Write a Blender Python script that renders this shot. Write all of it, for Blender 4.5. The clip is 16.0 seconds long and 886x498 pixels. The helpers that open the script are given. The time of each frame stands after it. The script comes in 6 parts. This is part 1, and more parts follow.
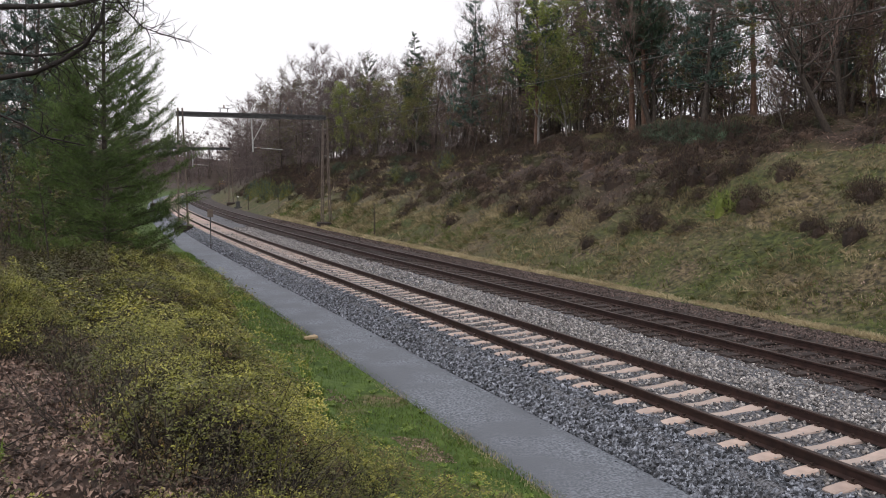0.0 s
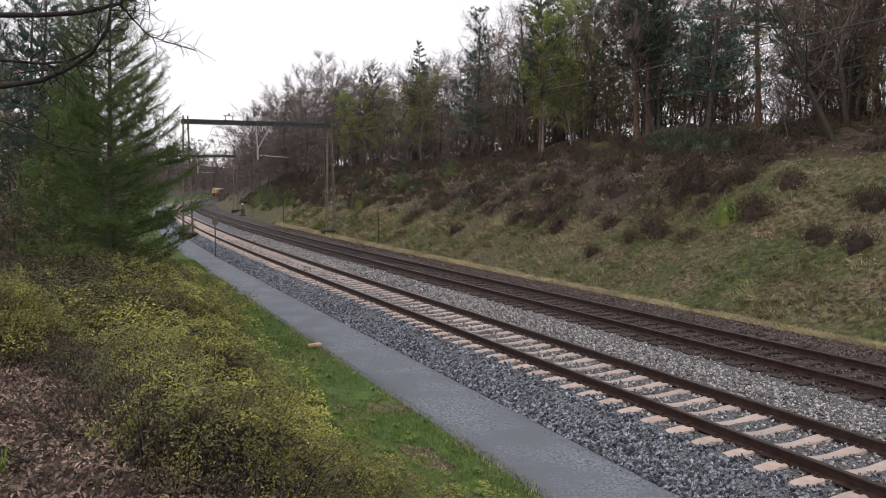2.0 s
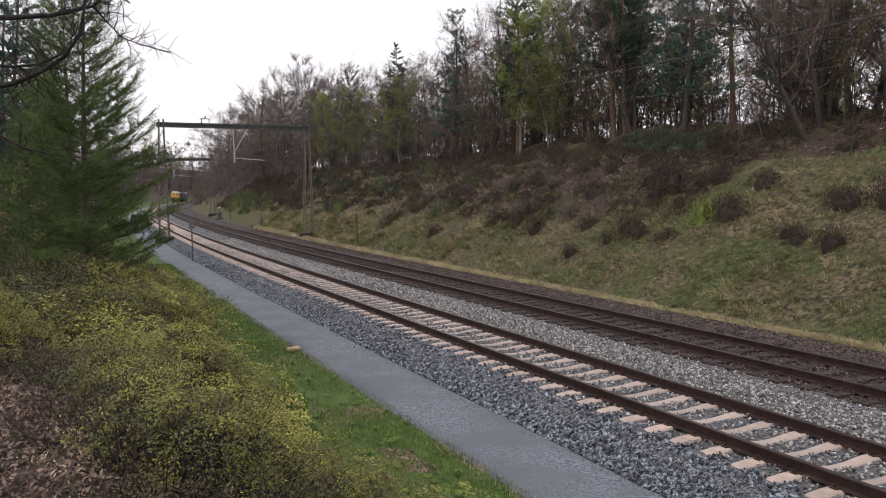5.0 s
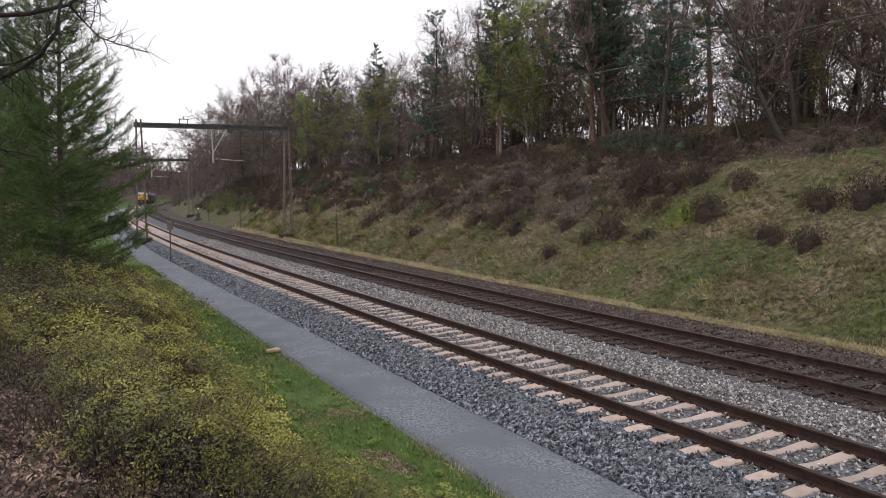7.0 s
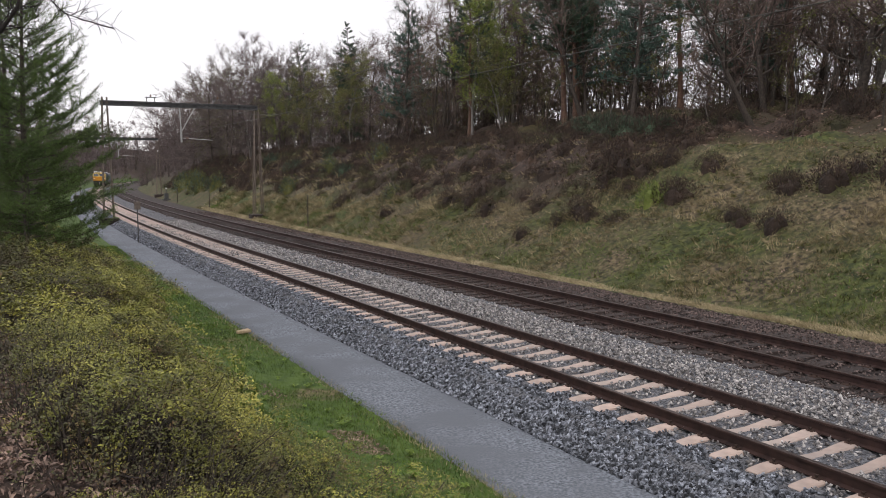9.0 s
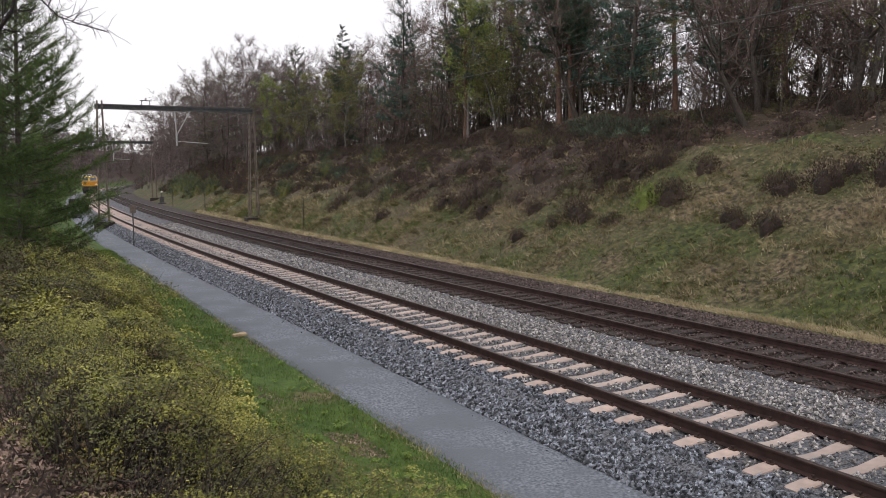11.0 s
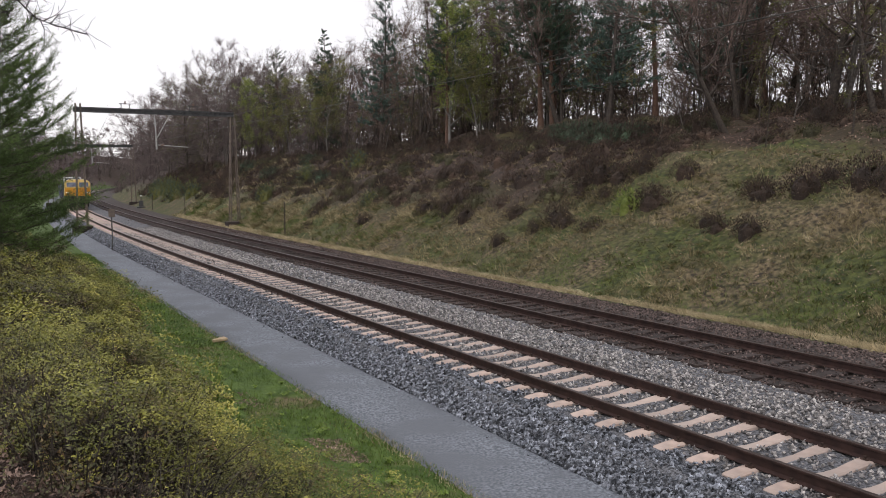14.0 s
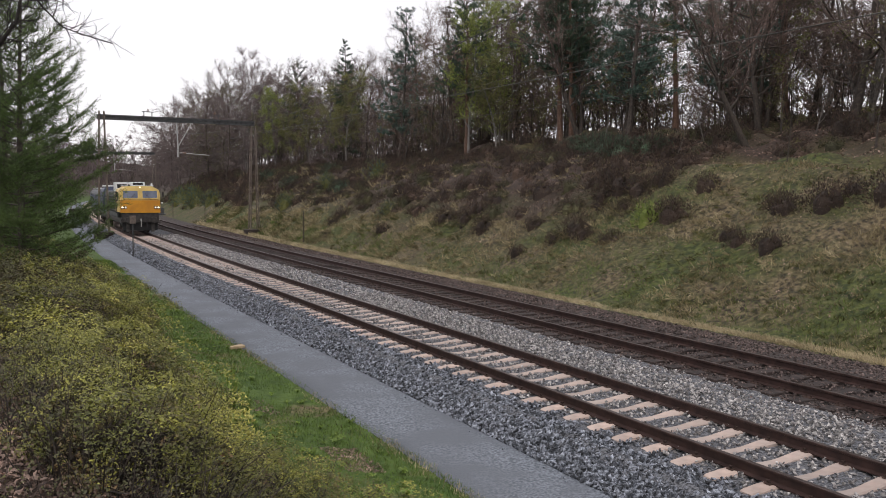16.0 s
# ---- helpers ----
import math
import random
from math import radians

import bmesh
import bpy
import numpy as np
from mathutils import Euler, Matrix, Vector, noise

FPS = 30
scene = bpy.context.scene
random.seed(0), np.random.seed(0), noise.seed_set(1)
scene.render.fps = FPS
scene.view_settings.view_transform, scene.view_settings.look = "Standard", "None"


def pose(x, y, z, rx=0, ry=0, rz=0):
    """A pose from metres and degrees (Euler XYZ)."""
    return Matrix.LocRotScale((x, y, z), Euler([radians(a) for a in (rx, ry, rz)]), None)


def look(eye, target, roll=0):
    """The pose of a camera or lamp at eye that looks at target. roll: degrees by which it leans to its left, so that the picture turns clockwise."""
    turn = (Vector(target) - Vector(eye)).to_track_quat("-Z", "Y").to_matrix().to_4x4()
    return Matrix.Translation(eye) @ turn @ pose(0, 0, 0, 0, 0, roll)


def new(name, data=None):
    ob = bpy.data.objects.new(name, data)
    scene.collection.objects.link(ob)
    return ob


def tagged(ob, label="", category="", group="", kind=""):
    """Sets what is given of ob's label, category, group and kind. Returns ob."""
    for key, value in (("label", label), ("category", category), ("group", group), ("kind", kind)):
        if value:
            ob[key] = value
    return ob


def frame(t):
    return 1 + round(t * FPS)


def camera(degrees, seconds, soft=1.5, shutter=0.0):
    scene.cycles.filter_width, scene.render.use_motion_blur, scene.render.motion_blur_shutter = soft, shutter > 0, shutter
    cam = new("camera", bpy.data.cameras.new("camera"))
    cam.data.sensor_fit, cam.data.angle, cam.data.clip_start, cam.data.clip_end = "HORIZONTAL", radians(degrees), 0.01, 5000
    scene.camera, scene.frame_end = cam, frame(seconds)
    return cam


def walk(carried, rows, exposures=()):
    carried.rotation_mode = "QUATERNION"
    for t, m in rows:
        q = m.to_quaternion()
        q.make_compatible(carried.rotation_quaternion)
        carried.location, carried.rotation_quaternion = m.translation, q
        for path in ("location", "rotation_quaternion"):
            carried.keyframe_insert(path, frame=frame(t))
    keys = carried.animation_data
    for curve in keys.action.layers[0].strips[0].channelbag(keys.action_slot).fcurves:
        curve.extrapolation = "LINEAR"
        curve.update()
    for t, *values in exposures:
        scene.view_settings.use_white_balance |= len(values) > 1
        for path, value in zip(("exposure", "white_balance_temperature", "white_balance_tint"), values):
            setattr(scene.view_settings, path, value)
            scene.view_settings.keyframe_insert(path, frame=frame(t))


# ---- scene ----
# ================= camera =================
cam = camera(57.71, 16.0, soft=0.9)
EYE = (0.0, 0.0, 3.59)
TURNS = [
    (0.0, -0.01, -4.86, 0.14), (0.5, 0.49, -4.63, 0.00), (1.0, 0.54, -4.45, 0.12), (1.5, 0.47, -4.32, 0.10),
    (2.0, 0.30, -4.30, 0.04), (2.5, 0.00, -4.29, 0.22), (3.0, -0.28, -4.21, 0.23), (3.5, -0.58, -4.11, 0.35),
    (4.0, -0.82, -4.11, 0.33), (6.5, -2.15, -4.26, 0.51), (7.0, -2.65, -4.11, 0.39), (7.5, -3.52, -4.69, 0.15),
    (8.0, -4.51, -5.56, -0.22), (8.5, -4.28, -5.56, -0.12), (9.0, -4.67, -5.47, 0.10), (11.3, -4.97, -5.22, 0.31),
    (11.5, -4.40, -4.86, 0.30), (12.0, -2.33, -4.22, -0.33), (12.5, -3.84, -4.45, 0.07), (13.0, -3.98, -3.68, -0.16),
    (13.5, -5.46, -3.74, -0.46), (14.0, -6.27, -4.98, 0.14), (14.5, -5.09, -4.01, -0.61), (15.0, -4.49, -3.64, -0.31),
    (15.5, -4.45, -3.54, -0.46), (16.0, -4.95, -4.25, -0.47)]
walk(cam, [(t, pose(*EYE, 90 + p, r, y)) for t, y, p, r in TURNS], [(0.0, 0.02, 6560, 16), (16.0, 0.02, 6560, 16)])

# ================= world and light =================
world = bpy.data.worlds.new("overcast")
scene.world = world
world.use_nodes = True
wn, wl = world.node_tree.nodes, world.node_tree.links
wn.clear()
SUN_EL, SUN_ROT = radians(48), radians(200)
sky = wn.new("ShaderNodeTexSky")
sky.sky_type, sky.sun_disc, sky.sun_elevation, sky.sun_rotation = "NISHITA", False, SUN_EL, SUN_ROT
bg_sky = wn.new("ShaderNodeBackground")
bg_sky.inputs[1].default_value = 0.12
wl.new(sky.outputs[0], bg_sky.inputs[0])
tc = wn.new("ShaderNodeTexCoord")
mp = wn.new("ShaderNodeMapping")
mp.inputs["Scale"].default_value = (1.0, 1.0, 5.0)
cloud = wn.new("ShaderNodeTexNoise")
cloud.inputs["Scale"].default_value, cloud.inputs["Detail"].default_value = 1.6, 5
wl.new(tc.outputs["Generated"], mp.inputs[0])
wl.new(mp.outputs[0], cloud.inputs[0])
ramp = wn.new("ShaderNodeValToRGB")
ramp.color_ramp.elements[0].position, ramp.color_ramp.elements[0].color = 0.30, (0.80, 0.86, 0.95, 1)
ramp.color_ramp.elements[1].position, ramp.color_ramp.elements[1].color = 0.55, (1.0, 1.0, 1.0, 1)
wl.new(cloud.outputs[0], ramp.inputs[0])
bg_cloud = wn.new("ShaderNodeBackground")
bg_cloud.inputs[1].default_value = 1.08
wl.new(ramp.outputs[0], bg_cloud.inputs[0])
mixw = wn.new("ShaderNodeMixShader")
mixw.inputs[0].default_value = 0.9
wl.new(bg_sky.outputs[0], mixw.inputs[1])
wl.new(bg_cloud.outputs[0], mixw.inputs[2])
wout = wn.new("ShaderNodeOutputWorld")
wl.new(mixw.outputs[0], wout.inputs[0])
sun = new("sun", bpy.data.lights.new("sun", "SUN"))
sun.data.energy, sun.data.angle, sun.data.color = 0.9, radians(25), (1.0, 0.96, 0.9)
sun.matrix_world = look((0, 0, 60), (0 - 30 * math.sin(SUN_ROT), 0 - 30 * math.cos(SUN_ROT), 60 - 30 * math.tan(SUN_EL)))

# ================= materials =================
def material(name, colors, scale=4.0, detail=6, rough=0.85, metal=0.0, bump=0.3, bump_scale=None, coord="Object",
             stops=None, island=0.0, rand=0.0, translucent=0.0, big=0.0, big_color=None):
    """A noise-ramped surface: fine grain, a second larger stain scale, and bump."""
    m = bpy.data.materials.new(name)
    m.use_nodes = True
    n, l = m.node_tree.nodes, m.node_tree.links
    b = n["Principled BSDF"]
    t = n.new("ShaderNodeTexCoord")
    tex = n.new("ShaderNodeTexNoise")
    tex.inputs["Scale"].default_value, tex.inputs["Detail"].default_value = scale, detail
    l.new(t.outputs[coord], tex.inputs[0])
    r = n.new("ShaderNodeValToRGB")
    e = r.color_ramp.elements
    k = len(colors)
    pos = stops or [0.3 + 0.4 * i / max(1, k - 1) for i in range(k)]
    while len(e) < k:
        e.new(0.5)
    for i, c in enumerate(colors):
        e[i].position, e[i].color = pos[i], (*c, 1)
    l.new(tex.outputs[0], r.inputs[0])
    col = r.outputs[0]
    if big:
        t2 = n.new("ShaderNodeTexNoise")
        t2.inputs["Scale"].default_value, t2.inputs["Detail"].default_value = big, 4
        l.new(t.outputs[coord], t2.inputs[0])
        r2 = n.new("ShaderNodeValToRGB")
        r2.color_ramp.elements[0].position, r2.color_ramp.elements[1].position = 0.42, 0.62
        l.new(t2.outputs[0], r2.inputs[0])
        mx = n.new("ShaderNodeMixRGB")
        l.new(r2.outputs[0], mx.inputs[0])
        l.new(col, mx.inputs[1])
        mx.inputs[2].default_value = (*big_color, 1)
        col = mx.outputs[0]
    if island or rand:
        src = n.new("ShaderNodeNewGeometry") if island else n.new("ShaderNodeObjectInfo")
        mr = n.new("ShaderNodeMapRange")
        a = island or rand
        mr.inputs[3].default_value, mr.inputs[4].default_value = 1 - a, 1 + a
        l.new(src.outputs["Random Per Island" if island else "Random"], mr.inputs[0])
        hsv = n.new("ShaderNodeHueSaturation")
        l.new(mr.outputs[0], hsv.inputs["Value"])
        l.new(col, hsv.inputs["Color"])
        col = hsv.outputs[0]
    l.new(col, b.inputs["Base Color"])
    b.inputs["Roughness"].default_value, b.inputs["Metallic"].default_value = rough, metal
    if translucent:
        tr = n.new("ShaderNodeBsdfTranslucent")
        l.new(col, tr.inputs[0])
        ms = n.new("ShaderNodeMixShader")
        ms.inputs[0].default_value = translucent
        l.new(b.outputs[0], ms.inputs[1])
        l.new(tr.outputs[0], ms.inputs[2])
        l.new(ms.outputs[0], n["Material Output"].inputs[0])
    if bump:
        bp = n.new("ShaderNodeBump")
        bp.inputs["Strength"].default_value, bp.inputs["Distance"].default_value = bump, 0.02
        tb = tex
        if bump_scale:
            tb = n.new("ShaderNodeTexNoise")
            tb.inputs["Scale"].default_value, tb.inputs["Detail"].default_value = bump_scale, 6
            l.new(t.outputs[coord], tb.inputs[0])
        l.new(tb.outputs[0], bp.inputs["Height"])
        l.new(bp.outputs[0], b.inputs["Normal"])
    return m


M = {}
M["ballast_new"] = material("ballast_new", [(0.036, 0.041, 0.050), (0.29, 0.31, 0.35)], 16, 8, bump=1.0, island=0.9, stops=[0.38, 0.66])
M["ballast_mid"] = material("ballast_mid", [(0.11, 0.102, 0.10), (0.44, 0.42, 0.40)], 16, 8, bump=1.0, island=0.7, stops=[0.36, 0.64])
M["ballast_old"] = material("ballast_old", [(0.028, 0.020, 0.018), (0.16, 0.118, 0.104)], 16, 8, bump=1.0, island=0.7, stops=[0.36, 0.64])
# Bed sheets darker than the stones: shade between the stones put into the colour.
M["ballast_gap_shade"] = material("ballast_gap_shade", [(0.03, 0.031, 0.035), (0.20, 0.205, 0.22)], 26, 8, bump=1.0, stops=[0.38, 0.66])
M["ballast_gap_shade_old"] = material("ballast_gap_shade_old", [(0.016, 0.012, 0.011), (0.085, 0.064, 0.056)], 26, 8, bump=1.0, stops=[0.38, 0.66])
M["path"] = material("path", [(0.080, 0.092, 0.108), (0.26, 0.285, 0.32)], 26, 10, bump=0.8, stops=[0.36, 0.66], big=0.8, big_color=(0.135, 0.148, 0.168))
M["concrete"] = material("concrete", [(0.44, 0.33, 0.275), (0.62, 0.485, 0.41)], 6, 8, rough=0.85, bump=0.25, rand=0.14, big=1.7, big_color=(0.40, 0.33, 0.29))
M["timber"] = material("timber", [(0.014, 0.010, 0.009), (0.055, 0.038, 0.032)], 9, 8, bump=0.5, rand=0.35)
M["rail"] = material("rail", [(0.024, 0.012, 0.010), (0.062, 0.032, 0.026)], 6, 8, rough=0.65, metal=0.15, bump=0.15)
M["rail_head"] = material("rail_head", [(0.05, 0.035, 0.03), (0.12, 0.09, 0.08)], 3, 6, rough=0.4, metal=0.7, bump=0.05)
M["clip"] = material("clip", [(0.03, 0.02, 0.016), (0.10, 0.06, 0.045)], 20, 4, rough=0.7, metal=0.3)
M["steel_dark"] = material("steel_dark", [(0.045, 0.047, 0.05), (0.11, 0.11, 0.108)], 5, 8, rough=0.6, metal=0.3, bump=0.1)
M["steel_pale"] = material("steel_pale", [(0.30, 0.30, 0.29), (0.45, 0.45, 0.43)], 5, 6, rough=0.5, metal=0.2, bump=0.05)
M["steel_rust"] = material("steel_rust", [(0.10, 0.075, 0.06), (0.22, 0.18, 0.15)], 5, 8, rough=0.7, metal=0.2, bump=0.1)
M["ceramic"] = material("ceramic", [(0.16, 0.09, 0.06), (0.24, 0.14, 0.10)], 8, 3, rough=0.25, bump=0)
M["wire"] = material("wire", [(0.07, 0.068, 0.06), (0.13, 0.125, 0.11)], 3, 3, rough=0.6, metal=0.3, bump=0)
M["bark_dark"] = material("bark_dark", [(0.028, 0.022, 0.018), (0.09, 0.072, 0.058)], 12, 8, bump=0.8)
M["bark_pine"] = material("bark_pine", [(0.07, 0.042, 0.03), (0.19, 0.11, 0.075)], 9, 8, bump=0.8)
M["bark_grey"] = material("bark_grey", [(0.06, 0.052, 0.045), (0.17, 0.15, 0.13)], 10, 8, bump=0.6)
M["bark_birch"] = material("bark_birch", [(0.08, 0.072, 0.064), (0.27, 0.255, 0.235)], 7, 8, bump=0.4)
M["twig_far"] = material("twig_far", [(0.085, 0.064, 0.060), (0.20, 0.155, 0.145)], 0.4, 4, bump=0, island=0.3)
M["twig"] = material("twig", [(0.085, 0.06, 0.05), (0.21, 0.15, 0.125)], 5, 4, bump=0, island=0.35)
# Near-black: the overhanging oak's silhouette against the bright sky is put into the colour.
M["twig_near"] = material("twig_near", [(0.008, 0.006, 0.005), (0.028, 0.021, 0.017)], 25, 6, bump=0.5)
M["needle_pine"] = material("needle_pine", [(0.025, 0.048, 0.03), (0.07, 0.115, 0.065)], 1.2, 4, rough=0.6, bump=0, island=0.45, translucent=0.15)
M["needle_blue"] = material("needle_blue", [(0.03, 0.06, 0.045), (0.09, 0.145, 0.11)], 1.2, 4, rough=0.6, bump=0, island=0.4, translucent=0.15)
M["needle_larch"] = material("needle_larch", [(0.045, 0.085, 0.020), (0.125, 0.19, 0.045)], 1.2, 4, rough=0.6, bump=0, island=0.45, translucent=0.35)
M["leaf_spring"] = material("leaf_spring", [(0.15, 0.20, 0.04), (0.32, 0.38, 0.09)], 1.0, 4, rough=0.6, bump=0, island=0.35, translucent=0.4)
M["leaf_fresh"] = material("leaf_fresh", [(0.12, 0.13, 0.04), (0.25, 0.25, 0.08)], 1.0, 4, rough=0.6, bump=0, island=0.35, translucent=0.35)
M["leaf_olive"] = material("leaf_olive", [(0.08, 0.085, 0.025), (0.18, 0.18, 0.055)], 1.0, 4, rough=0.6, bump=0, island=0.4, translucent=0.3)
M["leaf_bud"] = material("leaf_bud", [(0.10, 0.066, 0.05), (0.21, 0.145, 0.105)], 1.0, 4, rough=0.7, bump=0, island=0.4, translucent=0.25)
M["leaf_bilberry"] = material("leaf_bilberry", [(0.16, 0.085, 0.042), (0.095, 0.108, 0.020), (0.26, 0.26, 0.046), (0.52, 0.48, 0.11)], 1.6, 5, stops=[0.34, 0.43, 0.54, 0.67], rough=0.5, bump=0, island=0.4, translucent=0.15)
# Brownish leaves, with the larch's shade on the bank put into the colour.
M["leaf_dull_shaded"] = material("leaf_dull_shaded", [(0.075, 0.045, 0.028), (0.06, 0.06, 0.02), (0.13, 0.125, 0.035)], 1.6, 5, rough=0.6, bump=0, island=0.4, translucent=0.1)
M["heather"] = material("heather", [(0.026, 0.0165, 0.0115), (0.088, 0.057, 0.040)], 2.0, 4, rough=0.85, bump=0, island=0.55)
M["heather_green"] = material("heather_green", [(0.03, 0.03, 0.013), (0.085, 0.08, 0.034)], 2.0, 4, rough=0.8, bump=0, island=0.5)
M["grass_green"] = material("grass_green", [(0.04, 0.085, 0.010), (0.16, 0.24, 0.035)], 1.4, 5, rough=0.6, bump=0, island=0.5, translucent=0.25)
M["grass_olive"] = material("grass_olive", [(0.045, 0.052, 0.012), (0.14, 0.14, 0.038)], 0.8, 4, rough=0.7, bump=0, island=0.5, translucent=0.2)
M["grass_dry"] = material("grass_dry", [(0.18, 0.145, 0.075), (0.52, 0.44, 0.27)], 0.8, 4, rough=0.7, bump=0, island=0.5, translucent=0.25)
M["straw"] = material("straw", [(0.34, 0.28, 0.16), (0.62, 0.53, 0.34)], 0.8, 4, rough=0.7, bump=0, island=0.4, translucent=0.2)
M["litter"] = material("litter", [(0.07, 0.042, 0.032), (0.40, 0.285, 0.225)], 3.0, 4, rough=0.7, bump=0, island=0.75, translucent=0.05)


def ground_material():
    """Ground whose cover changes with the distance from the track (UV: metres along, metres across)."""
    m = bpy.data.materials.new("ground_cover")
    m.use_nodes = True
    n, l = m.node_tree.nodes, m.node_tree.links
    b = n["Principled BSDF"]
    uv = n.new("ShaderNodeUVMap")
    uv.uv_map = "along"
    sep = n.new("ShaderNodeSeparateXYZ")
    l.new(uv.outputs[0], sep.inputs[0])

    def noisy(scale, detail=5):
        t = n.new("ShaderNodeTexNoise")
        t.inputs["Scale"].default_value, t.inputs["Detail"].default_value = scale, detail
        tcn = n.new("ShaderNodeTexCoord")
        l.new(tcn.outputs["Object"], t.inputs[0])
        return t.outputs[0]

    def two(ca, cb, fac, lo=0.38, hi=0.62):
        r = n.new("ShaderNodeValToRGB")
        r.color_ramp.elements[0].position, r.color_ramp.elements[0].color = lo, (*ca, 1)
        r.color_ramp.elements[1].position, r.color_ramp.elements[1].color = hi, (*cb, 1)
        l.new(fac, r.inputs[0])
        return r.outputs[0]

    def mix(fac, a, c):
        x = n.new("ShaderNodeMixRGB")
        l.new(fac, x.inputs[0])
        l.new(a, x.inputs[1])
        l.new(c, x.inputs[2])
        return x.outputs[0]

    wob = noisy(0.35, 4)
    mul = n.new("ShaderNodeMath")
    mul.operation = "MULTIPLY_ADD"
    l.new(wob, mul.inputs[0])
    mul.inputs[1].default_value = 5.0
    l.new(sep.outputs[1], mul.inputs[2])          # o + 5*noise (mean +2.5)

    def step(at, soft):
        mr = n.new("ShaderNodeMapRange")
        mr.inputs[1].default_value, mr.inputs[2].default_value = at - soft + 2.5, at + soft + 2.5
        l.new(mul.outputs[0], mr.inputs[0])
        return mr.outputs[0]

    litter = two((0.018, 0.012, 0.009), (0.095, 0.062, 0.045), noisy(9), 0.32, 0.7)
    lush = two((0.035, 0.072, 0.010), (0.085, 0.14, 0.022), noisy(3), 0.3, 0.7)
    bare = two((0.10, 0.075, 0.04), (0.22, 0.17, 0.09), noisy(6))
    lush = mix(two((0, 0, 0), (1, 1, 1), noisy(0.9), 0.60, 0.72), lush, bare)
    dry = two((0.026, 0.020, 0.011), (0.20, 0.155, 0.085), noisy(6), 0.38, 0.66)
    green = two((0.022, 0.032, 0.008), (0.10, 0.115, 0.03), noisy(5), 0.38, 0.66)
    slope = mix(two((0, 0, 0), (1, 1, 1), noisy(0.32), 0.40, 0.62), green, dry)
    moss = two((0.035, 0.034, 0.012), (0.10, 0.085, 0.03), noisy(2.5), 0.3, 0.7)
    wood = mix(two((0, 0, 0), (1, 1, 1), noisy(0.25), 0.35, 0.6), moss, litter)
    c = mix(step(-6.9, 0.8), litter, lush)
    c = mix(step(4.0, 0.5), c, slope)
    brown = two((0.022, 0.015, 0.012), (0.075, 0.05, 0.037), noisy(4), 0.3, 0.7)
    gate = n.new("ShaderNodeMapRange")
    gate.inputs[1].default_value, gate.inputs[2].default_value = 25.0, 33.0
    l.new(sep.outputs[0], gate.inputs[0])
    both = n.new("ShaderNodeMath")
    both.operation = "MULTIPLY"
    l.new(step(13.6, 1.5), both.inputs[0])
    l.new(gate.outputs[0], both.inputs[1])
    c = mix(both.outputs[0], c, brown)
    c = mix(step(20.0, 1.5), c, wood)
    l.new(c, b.inputs["Base Color"])
    b.inputs["Roughness"].default_value = 0.95
    bp = n.new("ShaderNodeBump")
    bp.inputs["Strength"].default_value, bp.inputs["Distance"].default_value = 0.8, 0.06
    l.new(noisy(7, 8), bp.inputs["Height"])
    l.new(bp.outputs[0], b.inputs["Normal"])
    return m


M["ground"] = ground_material()

# ================= the line of the railway =================
STEP = 0.5
S_AX = np.arange(-60, 520, STEP)
_k = np.interp(S_AX, [-60, -20, 25, 50, 75, 100, 130, 170, 220, 290, 520],
               [0, -.00039, .00011, .00115, .00069, .00068, .00066, .0008, .001, .0006, .001])
HEAD = np.cumsum(_k) * STEP
HEAD = HEAD - HEAD[120] + radians(-24.36)
_x, _y = np.cumsum(np.sin(HEAD)) * STEP, np.cumsum(np.cos(HEAD)) * STEP
LX = _x - _x[120] + 9.30 * math.cos(radians(-24.36))
LY = _y - _y[120] - 9.30 * math.sin(radians(-24.36))
RISE = 0.08          # top of the near rails
LIFT = 0.14          # the far track lies a little higher


def on(s, o):
    """World x, y of a point s metres along the near track and o metres to its right (arrays too)."""
    a = np.interp(s, S_AX, HEAD)
    return np.interp(s, S_AX, LX) + o * np.cos(a), np.interp(s, S_AX, LY) - o * np.sin(a)


def heading(s):
    return float(np.interp(s, S_AX, HEAD))


def frame_at(s, o, z, turn=0.0):
    """A pose there with its x axis across the track and its y axis along it."""
    x, y = on(s, o)
    return pose(float(x), float(y), z, 0, 0, -math.degrees(heading(s)) + turn)


def lump(x, y, f, seed=0.0):
    """Smooth pseudo-random relief, -1 to 1."""
    return (np.sin(x * f + 1.7 * np.sin(y * f * 0.83 + seed)) + np.sin(y * f * 1.13 + 1.3 * np.sin(x * f * 0.71 + 2 * seed) + seed)) / 2


